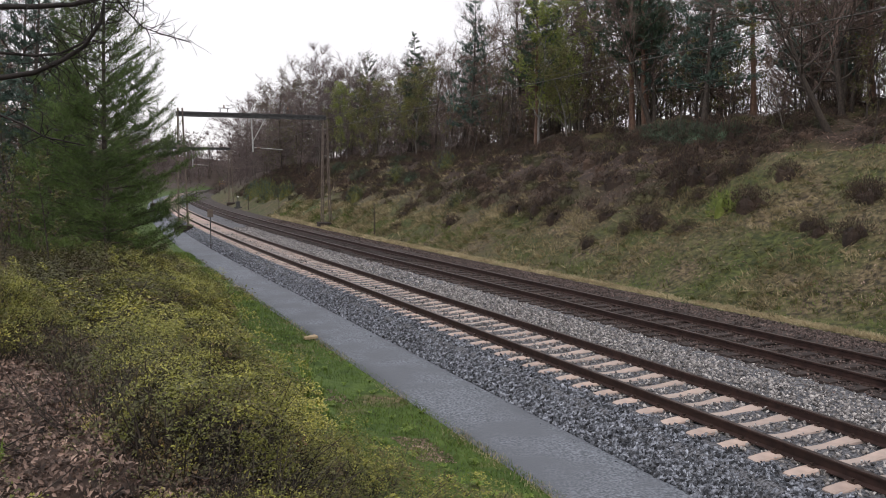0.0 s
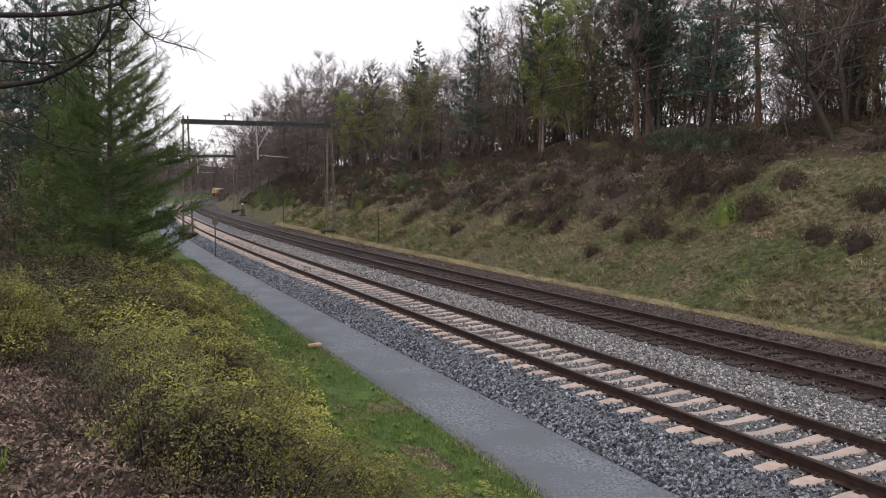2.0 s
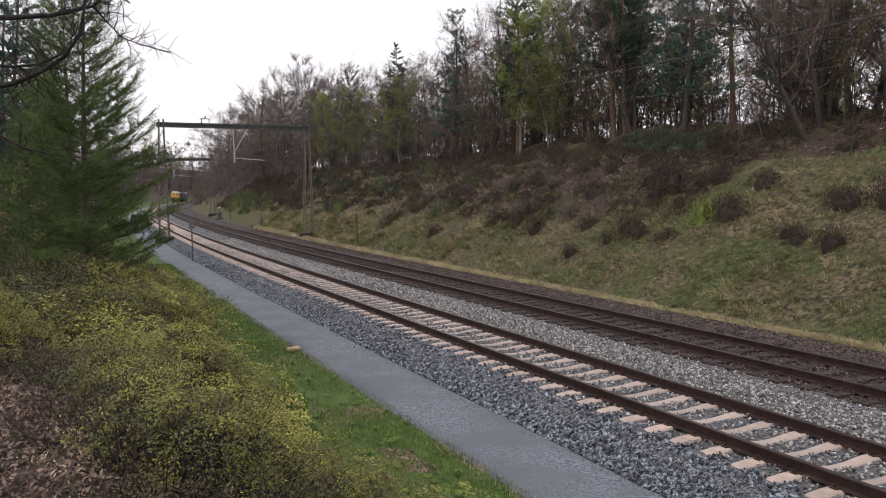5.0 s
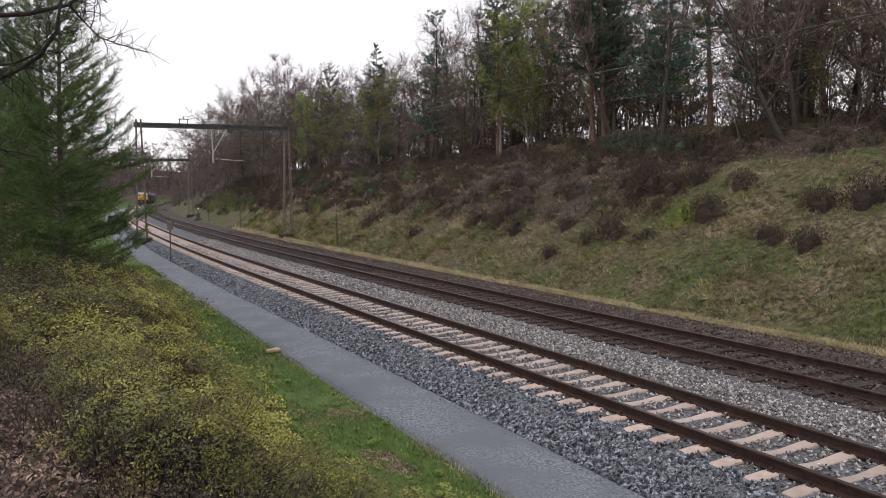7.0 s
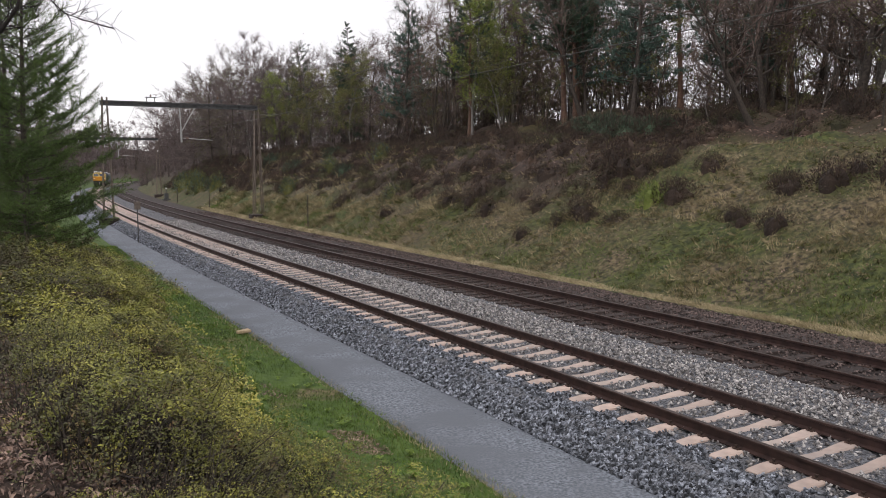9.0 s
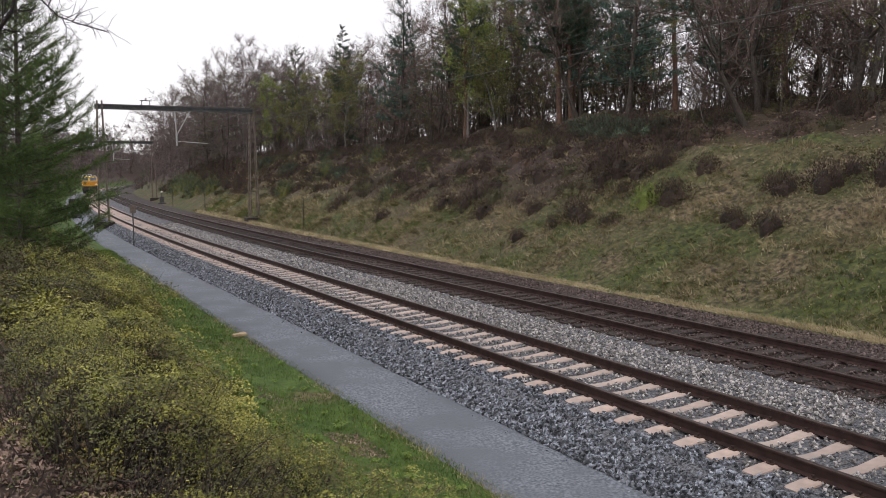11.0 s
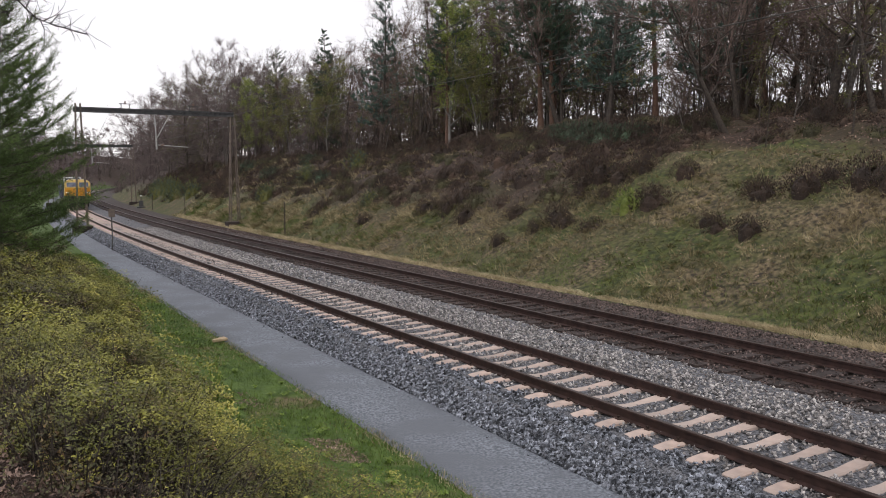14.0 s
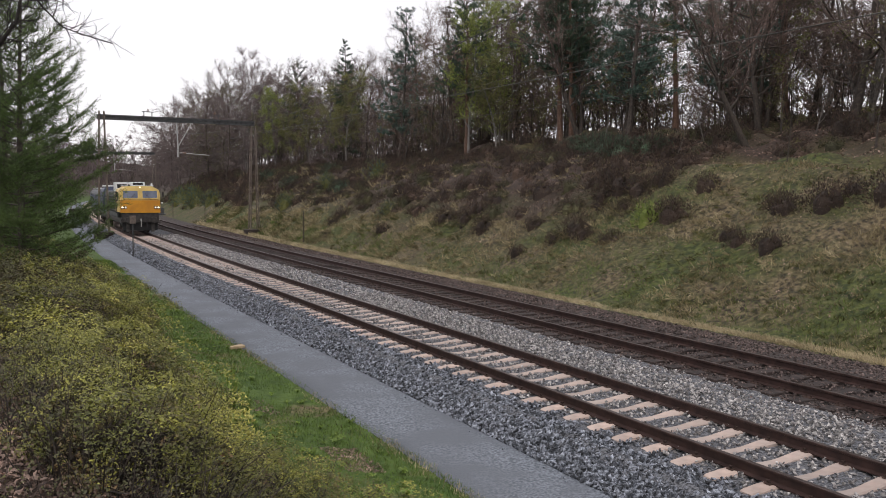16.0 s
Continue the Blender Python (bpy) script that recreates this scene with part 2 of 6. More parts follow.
def land(s, o):
    """Height of the ground."""
    s, o = np.asarray(s, float), np.asarray(o, float)
    rim = np.interp(s, [-60, 5, 15, 22, 32, 42, 61, 96, 200, 520], [4.2, 4.2, 4.3, 4.5, 5.1, 5.3, 5.25, 5.6, 5.2, 4.0])
    top = np.interp(s, [-60, 15, 24, 31, 39, 46, 61, 79, 200, 520], [6.3, 6.5, 6.6, 6.8, 7.3, 7.2, 7.1, 7.0, 6.5, 5.0])
    z = np.full(np.broadcast(s, o).shape, -0.56)
    left = np.interp(-o, [3.6, 4.5, 5.6, 7.0, 8.2, 9.3, 12, 20, 40, 80], [-0.52, -0.5, -0.28, 0.75, 1.55, 1.95, 2.35, 3.3, 5.5, 7.0])
    z = np.where(o < -3.6, left, z)
    t = np.clip((o - 9.6) / 8.4, 0, 1)
    right = -0.35 + t * (rim + 0.35)
    right = np.where(o < 9.6, -0.55 + np.clip((o - 8.2) / 1.4, 0, 1) * 0.2, right)
    u = np.clip((o - 18) / 8.0, 0, 1)
    right = np.where(o > 18, rim + (top - rim) * u * u * (3 - 2 * u), right)
    right = np.where(o > 26, top + np.clip(o - 26, 0, 7) * np.interp(s, [15, 30, 40], [0.26, 0.18, -0.03]), right)
    z = np.where(o > 8.0, right, z)
    z = z + np.clip((s - 428) * 0.17, 0, 13)
    x, y = on(s, o)
    amp = np.where(o < -5.2, 0.20, np.where(o > 10.5, 0.16, 0.02)) * np.clip((np.abs(o - 2.5) - 7) / 2, 0.1, 1)
    amp = amp * np.where(o > 19, 2.0, 1.0)
    z = z + amp * (lump(x, y, 0.9, 1.0) + 0.6 * lump(x, y, 2.3, 2.0))
    z = z + np.where(o > 9.8, 0.07, 0.0) * np.clip((o - 9.8) / 1.5, 0, 1) * lump(x, y, 4.1, 5.0)
    return z


# ================= mesh helpers =================
def mesh_from(name, verts, faces, mats, index=None, smooth=False):
    me = bpy.data.meshes.new(name)
    verts = np.asarray(verts, np.float32)
    if isinstance(faces, np.ndarray):
        k = faces.shape[1]
        me.vertices.add(len(verts))
        me.vertices.foreach_set("co", verts.ravel())
        me.loops.add(faces.size)
        me.loops.foreach_set("vertex_index", faces.astype(np.int32).ravel())
        me.polygons.add(len(faces))
        me.polygons.foreach_set("loop_start", np.arange(0, faces.size, k, dtype=np.int32))
    else:
        me.from_pydata([tuple(map(float, v)) for v in verts], [], faces)
    for m in mats:
        me.materials.append(m)
    if index is not None:
        me.polygons.foreach_set("material_index", np.asarray(index, np.int32))
    me.polygons.foreach_set("use_smooth", np.full(len(me.polygons), smooth))
    me.update(calc_edges=True)
    me.validate()
    return me


def link(name, me, parent=None, label=""):
    ob = new(name, me)
    ob.parent = parent
    if label:
        ob["label"] = label
    return ob


def empty(name, m, label, category, group="", kind=""):
    ob = new(name)
    ob.matrix_basis = m
    return tagged(ob, label, category, group, kind)


def part(name, bm, mat, parent, label="", smooth=False):
    me = bpy.data.meshes.new(name)
    bmesh.ops.recalc_face_normals(bm, faces=bm.faces)
    bm.to_mesh(me)
    bm.free()
    me.materials.append(mat)
    me.polygons.foreach_set("use_smooth", np.full(len(me.polygons), smooth))
    return link(name, me, parent, label)


def box(bm, x0, x1, y0, y1, z0, z1, bevel=0.0):
    r = bmesh.ops.create_cube(bm, size=1.0)
    vs = r["verts"]
    for v in vs:
        v.co = Vector(((x0 + x1) / 2 + v.co.x * (x1 - x0), (y0 + y1) / 2 + v.co.y * (y1 - y0), (z0 + z1) / 2 + v.co.z * (z1 - z0)))
    if bevel:
        es = list({e for v in vs for e in v.link_edges})
        bmesh.ops.bevel(bm, geom=es, offset=bevel, segments=2, affect="EDGES", profile=0.6)
    return bm


def bar(bm, a, b, r, sides=6, r2=None):
    """A round bar from a to b."""
    a, b = Vector(a), Vector(b)
    d = b - a
    q = d.to_track_quat("Z", "Y").to_matrix().to_4x4()
    bmesh.ops.create_cone(bm, cap_ends=True, segments=sides, radius1=r, radius2=r if r2 is None else r2, depth=d.length,
                          matrix=Matrix.Translation((a + b) / 2) @ q)
    return bm


def flat_bar(bm, a, b, w, t):
    """A rectangular bar from a to b."""
    a, b = Vector(a), Vector(b)
    d = b - a
    q = d.to_track_quat("Z", "Y").to_matrix().to_4x4()
    m = Matrix.Translation((a + b) / 2) @ q @ Matrix.Diagonal((w, t, d.length, 1))
    bmesh.ops.create_cube(bm, size=1.0, matrix=m)
    return bm


class Limbs:
    """Collects tapered limbs and leaves into plain arrays."""

    def __init__(self):
        self.v, self.f, self.n = [], [], 0

    def limb(self, pts, radii, sides=5):
        pts = [np.asarray(p, float) for p in pts]
        k = len(pts)
        ring = np.arange(sides) * 2 * math.pi / sides
        for i, p in enumerate(pts):
            d = pts[min(i + 1, k - 1)] - pts[max(i - 1, 0)]
            d = d / (np.linalg.norm(d) + 1e-9)
            u = np.cross(d, (0.31, 0.87, 0.38) if abs(d[2]) > 0.7 else (0, 0, 1))
            u /= np.linalg.norm(u) + 1e-9
            w = np.cross(d, u)
            self.v.append(p + radii[i] * (np.cos(ring)[:, None] * u + np.sin(ring)[:, None] * w))
        for i in range(k - 1):
            a = self.n + i * sides
            for j in range(sides):
                j2 = (j + 1) % sides
                self.f.append((a + j, a + j2, a + sides + j2, a + sides + j))
        self.n += k * sides

    def mesh(self, name, mat, smooth=True):
        return mesh_from(name, np.concatenate(self.v), np.array(self.f, np.int32), [mat], smooth=smooth)


def blades(rng, pos, dirs, length, width, jitter=0.3):
    """Thin pointed leaves: one triangle each, at pos along dirs."""
    n = len(pos)
    d = dirs + rng.normal(0, jitter, (n, 3))
    d /= np.linalg.norm(d, axis=1)[:, None] + 1e-9
    side = np.cross(d, rng.normal(0, 1, (n, 3)))
    side /= np.linalg.norm(side, axis=1)[:, None] + 1e-9
    L = (length * rng.uniform(0.6, 1.3, n))[:, None]
    Wd = (width * rng.uniform(0.7, 1.3, n))[:, None]
    v = np.stack([pos - side * Wd / 2, pos + side * Wd / 2, pos + d * L], 1).reshape(-1, 3)
    return v, np.arange(3 * n, dtype=np.int32).reshape(-1, 3)


def leaves(rng, pos, size, up=0.5, tri=False):
    """Small four-cornered leaves with random tilt."""
    n = len(pos)
    nrm = rng.normal(0, 1, (n, 3))
    nrm[:, 2] = np.abs(nrm[:, 2]) + up
    nrm /= np.linalg.norm(nrm, axis=1)[:, None]
    a = np.cross(nrm, rng.normal(0, 1, (n, 3)))
    a /= np.linalg.norm(a, axis=1)[:, None] + 1e-9
    b = np.cross(nrm, a)
    s = (size * rng.uniform(0.6, 1.4, n))[:, None]
    if tri:
        v = np.stack([pos - a * s - b * s * 0.5, pos + a * s * 0.4 - b * s * 0.7, pos + b * s + a * s * 0.5], 1).reshape(-1, 3)
        return v, np.arange(3 * n, dtype=np.int32).reshape(-1, 3)
    fold = nrm * s * 0.25
    v = np.stack([pos - a * s, pos - b * s * 0.5 + fold, pos + a * s, pos + b * s * 0.5 + fold], 1).reshape(-1, 3)
    return v, np.arange(4 * n, dtype=np.int32).reshape(-1, 4)


# ================= ground =================
def build_ground():
    ss = np.concatenate([np.arange(-58, -10, 4.0), np.arange(-10, 70, 0.5), np.arange(70, 160, 1.5), np.arange(160, 515, 5.0)])
    oo = np.concatenate([[-120, -80, -60, -45, -34, -27, -22, -18, -15, -13], np.arange(-12, -3.5, 0.3), [-3.3, -1.5, 1, 3.5, 6, 7.4],
                         np.arange(8.0, 20, 0.35), np.arange(20, 34, 0.8), [36, 40, 46, 55, 70, 95, 130]])
    A, B = np.meshgrid(ss, oo, indexing="ij")
    X, Y = on(A, B)
    Z = land(A, B)
    ni, nj = A.shape
    V = np.stack([X, Y, Z], -1).reshape(-1, 3)
    idx = np.arange(ni * nj).reshape(ni, nj)
    F = np.stack([idx[:-1, :-1], idx[:-1, 1:], idx[1:, 1:], idx[1:, :-1]], -1).reshape(-1, 4)
    # skirt to the horizon
    rim = np.concatenate([idx[0, :], idx[1:, -1], idx[-1, -2::-1], idx[-2:0:-1, 0]])
    c = V[rim].mean(0)
    d = V[rim] - c
    d[:, 2] = 0
    out = c + d / np.linalg.norm(d, axis=1)[:, None] * 3500
    out[:, 2] = -2.0
    k = len(rim)
    o0 = len(V)
    V = np.concatenate([V, out])
    nx = np.roll(np.arange(k), -1)
    F2 = np.stack([rim, o0 + np.arange(k), o0 + nx, rim[nx]], -1)
    me = mesh_from("ground", V, np.concatenate([F, F2]).astype(np.int32), [M["ground"]], smooth=True)
    uv = me.uv_layers.new(name="along")
    li = np.zeros(len(me.loops), np.int32)
    me.loops.foreach_get("vertex_index", li)
    SO = np.concatenate([np.stack([A, B], -1).reshape(-1, 2), np.stack([np.zeros(k), np.full(k, 60.0)], -1)])
    uv.data.foreach_set("uv", SO[li].astype(np.float32).ravel())
    tagged(new("ground", me), "grassy railway cutting with heath slopes and leaf litter", "ground", kind="structure")


def strip(name, profile, s0, s1, ds, mat, label, category, relief=0.0, edge=0.0, seed=0, kind="structure"):
    """A long body along the track with a cross profile of (o, z)."""
    rng = np.random.default_rng(seed)
    ss = np.concatenate([np.arange(s0, min(s1, 60), ds), np.arange(max(s0, 60), s1 + 1, ds * 5)])
    P = np.array(profile, float)
    A = np.repeat(ss[:, None], len(P), 1)
    B = np.repeat(P[None, :, 0], len(ss), 0)
    Z = np.repeat(P[None, :, 1], len(ss), 0)
    if relief:
        Z = Z + rng.uniform(-relief, relief, Z.shape)
    if edge:
        B[:, 0] += rng.uniform(-edge, edge, len(ss)) + 0.6 * edge * np.sin(ss * 1.3)
        B[:, -1] += rng.uniform(-edge, edge, len(ss)) + 0.6 * edge * np.sin(ss * 0.9 + 1)
    X, Y = on(A, B)
    V = np.stack([X, Y, Z], -1).reshape(-1, 3)
    idx = np.arange(A.size).reshape(A.shape)
    F = np.stack([idx[:-1, :-1], idx[:-1, 1:], idx[1:, 1:], idx[1:, :-1]], -1).reshape(-1, 4)
    me = mesh_from(name, V, F.astype(np.int32), [mat], smooth=True)
    return tagged(new(name, me), label, category, kind=kind)


build_ground()
strip("pavement", [(-3.86, -0.62), (-3.80, -0.51), (-3.3, -0.475), (-2.8, -0.47), (-2.2, -0.485), (-2.0, -0.60)], -20, 260, 0.25, M["path"],
      "narrow grey gravel service path beside the track", "path", relief=0.006, edge=0.05, seed=3)
# The dark bed sheets stand in for the shaded gaps under the loose stones.
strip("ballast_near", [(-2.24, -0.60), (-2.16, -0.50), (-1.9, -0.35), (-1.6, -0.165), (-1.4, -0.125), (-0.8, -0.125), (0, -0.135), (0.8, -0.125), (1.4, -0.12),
                       (1.8, -0.125)], -20, 420, 0.2, M["ballast_gap_shade"], "fresh blue-grey crushed stone bed of the near track", "ballast", relief=0.02, edge=0.05, seed=4)
strip("ballast_middle", [(1.6, -0.14), (1.8, -0.115), (2.1, -0.11), (2.5, -0.09), (2.75, -0.075), (2.95, -0.09)], -20, 420, 0.2, M["ballast_gap_shade"],
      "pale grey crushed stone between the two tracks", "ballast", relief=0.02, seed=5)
strip("ballast_far", [(2.72, -0.10), (2.9, -0.072), (3.2, -0.07), (3.6, -0.085), (4.1, -0.09), (4.6, -0.085), (5.1, -0.075), (5.6, -0.06), (6.3, -0.08), (7.2, -0.28), (8.2, -0.42), (8.7, -0.46), (9.0, -0.6)], -20, 420, 0.2, M["ballast_gap_shade_old"],
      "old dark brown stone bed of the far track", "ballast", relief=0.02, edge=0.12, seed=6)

# ================= tracks =================
RAIL = [(-0.075, -0.172), (0.075, -0.172), (0.075, -0.160), (0.010, -0.140), (0.010, -0.045), (0.036, -0.035), (0.036, -0.006), (0.028, 0.0),
        (-0.028, 0.0), (-0.036, -0.006), (-0.036, -0.035), (-0.010, -0.045), (-0.010, -0.140), (-0.075, -0.160)]


def rail_mesh(o, z):
    ss = np.concatenate([np.arange(-20, 60, 1.0), np.arange(60, 420, 4.0)])
    k = len(RAIL)
    V = []
    for po, pz in RAIL:
        x, y = on(ss, np.full(len(ss), o + po))
        V.append(np.stack([x, y, np.full(len(ss), z + pz)], -1))
    V = np.stack(V, 1).reshape(-1, 3)
    F, I = [], []
    for i in range(len(ss) - 1):
        for j in range(k):
            j2 = (j + 1) % k
            F.append((i * k + j, i * k + j2, (i + 1) * k + j2, (i + 1) * k + j))
            I.append(1 if j in (6, 7, 8) else 0)
    F.append(tuple(range(k)))
    F.append(tuple(range((len(ss) - 1) * k, len(ss) * k)))
    I += [0, 0]
    return mesh_from("rail", V, F, [M["rail"], M["rail_head"]], I)


def concrete_sleeper_mesh():
    """A concrete sleeper: deep seats under the rails, a waist between them, chamfered sides. x runs across the track."""
    xs = [-1.26, -1.22, -0.98, -0.60, -0.42, -0.12, 0.12, 0.42, 0.60, 0.98, 1.22, 1.26]
    tops = [-0.205, -0.185, -0.166, -0.160, -0.172, -0.196, -0.196, -0.172, -0.160, -0.166, -0.185, -0.205]
    half = [0.10, 0.112, 0.115, 0.115, 0.105, 0.092, 0.092, 0.105, 0.115, 0.115, 0.112, 0.10]
    V, F = [], []
    for x, t, w in zip(xs, tops, half):
        V += [(x, -w - 0.02, -0.36), (x, -w, t - 0.02), (x, -w + 0.025, t), (x, w - 0.025, t), (x, w, t - 0.02), (x, w + 0.02, -0.36)]
    for i in range(len(xs) - 1):
        a = i * 6
        F += [(a + j, a + j + 1, a + 7 + j, a + 6 + j) for j in range(5)]
    F += [tuple(range(6)), tuple(range(len(V) - 6, len(V)))]
    return mesh_from("sleeper", V, F, [M["concrete"]])


def timber_sleeper_mesh():
    bm = bmesh.new()
    box(bm, -1.30, 1.30, -0.125, 0.125, -0.33, -0.172, 0.015)
    me = bpy.data.meshes.new("sleeper")
    bm.to_mesh(me)
    bm.free()
    me.materials.append(M["timber"])
    return me


def clip_mesh():
    """A spring clip with its bolt, beside the foot of a rail."""
    bm = bmesh.new()
    box(bm, 0.05, 0.13, -0.05, 0.05, -0.168, -0.145, 0.006)
    bar(bm, (0.10, 0, -0.165), (0.10, 0, -0.105), 0.016, 6)
    box(bm, 0.08, 0.12, -0.02, 0.02, -0.125, -0.105, 0.004)
    me = bpy.data.meshes.new("clip")
    bm.to_mesh(me)
    bm.free()
    me.materials.append(M["clip"])
    return me


def base_plate_mesh():
    bm = bmesh.new()
    box(bm, -0.17, 0.17, -0.09, 0.09, -0.176, -0.160, 0.004)
    for x in (-0.12, 0.12):
        bar(bm, (x, 0.05, -0.165), (x, 0.05, -0.12), 0.015, 6)
        bar(bm, (x, -0.05, -0.165), (x, -0.05, -0.12), 0.015, 6)
    me = bpy.data.meshes.new("base_plate")
    bm.to_mesh(me)
    bm.free()
    me.materials.append(M["clip"])
    return me


def build_track(name, o, z, sleeper, fast, rail_label, label, jitter, seed):
    rng = random.Random(seed)
    track = empty(name, Matrix(), label, "railway track", kind="structure")
    for side in (-0.752, 0.752):
        link("rail", rail_mesh(o + side, z), track, rail_label)
    far_v, far_f = [], []
    src = np.array([v.co[:] for v in sleeper.vertices])
    polys = [tuple(p.vertices) for p in sleeper.polygons]
    for i in range(0, 560):
        s = -6 + 0.6 * i + rng.uniform(-jitter, jitter)
        m = frame_at(s, o + rng.uniform(-jitter, jitter), z, rng.uniform(-jitter, jitter) * 20)
        if i < 280:
            sl = link("sleeper", sleeper, track)
            sl.matrix_basis = m
            if i < 75:
                for side in (-0.752, 0.752):
                    for turn in (0, 180):
                        c = link("clip", fast, sl)
                        c.matrix_basis = pose(side, 0, 0, 0, 0, turn)
                        if fast.name.startswith("base_plate"):
                            break
        else:
            n0 = len(far_v) and sum(len(a) for a in far_v)
            R = np.array(m)
            far_v.append(src @ R[:3, :3].T + R[:3, 3])
            far_f += [tuple(n0 + k for k in p) for p in polys]
    rest = link("distant_sleepers", mesh_from("distant_sleepers", np.concatenate(far_v), far_f, [sleeper.materials[0]]), track)
    rest["kind"] = "stuff"


# ================= loose stones =================
STONE = np.array([(1.05, 0.2, 0.15), (-1.0, -0.25, 0.1), (0.2, 0.85, -0.15), (-0.25, -0.9, 0.2), (0.35, 0.1, 0.8), (-0.3, 0.2, -0.75)], float)
STONE_F = np.array([(0, 2, 4), (2, 1, 4), (1, 3, 4), (3, 0, 4), (2, 0, 5), (1, 2, 5), (3, 1, 5), (0, 3, 5)], np.int32)


def stones(name, bands, mat, label, seed):
    """Crushed stone: (count, s0, s1, o0, o1, z0, z1, size, bias to near) bands of tumbled angular pieces."""
    rng = np.random.default_rng(seed)
    allv = []
    for n, s0, s1, o0, o1, z0, z1, size, sleepers in bands:
        s = s0 + (s1 - s0) * rng.random(n)
        u = rng.random(n)
        o = o0 + (o1 - o0) * u
        z = z0 + (z1 - z0) * u + rng.uniform(-0.01, 0.02, n)
        if sleepers:
            ph = np.abs(((s + 6) / 0.6 + 0.5) % 1 - 0.5) * 0.6
            keep = ph > 0.115
            s, o, z = s[keep], o[keep], z[keep]
        x, y = on(s, o)
        k = len(s)
        q = rng.normal(0, 1, (k, 4))
        q /= np.linalg.norm(q, axis=1)[:, None]
        w, a, b, c = q.T
        R = np.stack([1 - 2 * (b * b + c * c), 2 * (a * b - c * w), 2 * (a * c + b * w), 2 * (a * b + c * w), 1 - 2 * (a * a + c * c),
                      2 * (b * c - a * w), 2 * (a * c - b * w), 2 * (b * c + a * w), 1 - 2 * (a * a + b * b)], -1).reshape(k, 3, 3)
        sc = size * rng.uniform(0.6, 1.5, (k, 1, 1)) * rng.uniform(0.75, 1.25, (k, 1, 3))
        v = np.einsum("kij,kvj->kvi", R, STONE[None] * sc)
        allv.append(v + np.stack([x, y, z], -1)[:, None, :])
    V = np.concatenate(allv)
    F = (STONE_F[None] + (np.arange(len(V)) * len(STONE))[:, None, None]).reshape(-1, 3)
    me = mesh_from(name, V.reshape(-1, 3), F, [mat])
    tagged(new(name, me), label, "stones", kind="stuff")


def build_stones():
    stones("shoulder_stones", [(13500, 3, 16, -2.18, -1.42, -0.49, -0.115, 0.040, 0), (10500, 16, 34, -2.18, -1.42, -0.49, -0.115, 0.042, 0),
                               (6000, 34, 75, -2.18, -1.42, -0.48, -0.11, 0.05, 0), (3000, 3, 30, -1.5, -1.1, -0.115, -0.11, 0.028, 1),
                               (160, 3, 40, -2.45, -2.1, -0.475, -0.48, 0.018, 0)],
           M["ballast_new"], "fresh blue-grey crushed stones on the ballast shoulder", 11)
    stones("bed_stones", [(7500, 2, 26, -1.15, 1.2, -0.108, -0.108, 0.028, 1), (3500, 26, 60, -1.15, 1.2, -0.115, -0.115, 0.036, 1),
                          (9500, 4, 26, 1.2, 2.9, -0.105, -0.09, 0.030, 0), (5000, 26, 65, 1.2, 2.9, -0.11, -0.095, 0.042, 0)],
           M["ballast_mid"], "pale grey crushed stones between the rails", 12)
    stones("old_stones", [(9500, 6, 34, 2.8, 5.5, -0.05, -0.045, 0.026, 0), (3000, 8, 36, 5.3, 6.3, -0.05, -0.07, 0.034, 0), (2500, 8, 36, 6.3, 7.2, -0.07, -0.27, 0.036, 0), (4500, 8, 36, 7.2, 8.7, -0.27, -0.45, 0.036, 0), (2500, 5, 36, 2.3, 3.0, -0.135, -0.08, 0.030, 0), (1500, 36, 80, 2.3, 3.0, -0.135, -0.08, 0.04, 0),
                          (1500, 36, 80, 5.3, 6.5, -0.05, -0.10, 0.045, 0), (2500, 36, 80, 6.5, 8.7, -0.12, -0.45, 0.05, 0)],
           M["ballast_old"], "old brown stones beside the far track", 13)


# ================= overhead line =================
def lattice_mast(parent, x, height, base_w, top_w, mat):
    """Four angle legs with zigzag lacing on a concrete foot, at x in the gantry's own space."""
    mast = part("mast", box(bmesh.new(), x - base_w * 0.95, x + base_w * 0.95, -base_w * 0.8, base_w * 0.8, -0.9, 0.55, 0.03), M["timber"], parent, "lattice steel mast on a concrete foot")
    n = 13
    zs = [0.1 + (height - 0.1) * (i / n) for i in range(n + 1)]

    def at(z, sx, sy):
        w = base_w + (top_w - base_w) * min(1, z / height)
        return Vector((x + sx * w / 2, sy * w / 2, z))
    for sx in (-1, 1):
        for sy in (-1, 1):
            part("leg", flat_bar(bmesh.new(), at(0.1, sx, sy), at(height, sx, sy), 0.075, 0.075), mat, mast)
    bm = bmesh.new()
    for i in range(n):
        sg = 1 if i % 2 else -1
        for sy in (-1, 1):
            flat_bar(bm, at(zs[i], -sg, sy), at(zs[i + 1], sg, sy), 0.05, 0.012)
            flat_bar(bm, at(zs[i], sy, -sg), at(zs[i + 1], sy, sg), 0.012, 0.05)
    part("lacing", bm, mat, mast)
    return mast


def insulator(bm, x, y, z, n=4, r=0.09):
    for i in range(n):
        bar(bm, (x, y, z + i * 0.07), (x, y, z + i * 0.07 + 0.05), r, 10, r * 0.45)


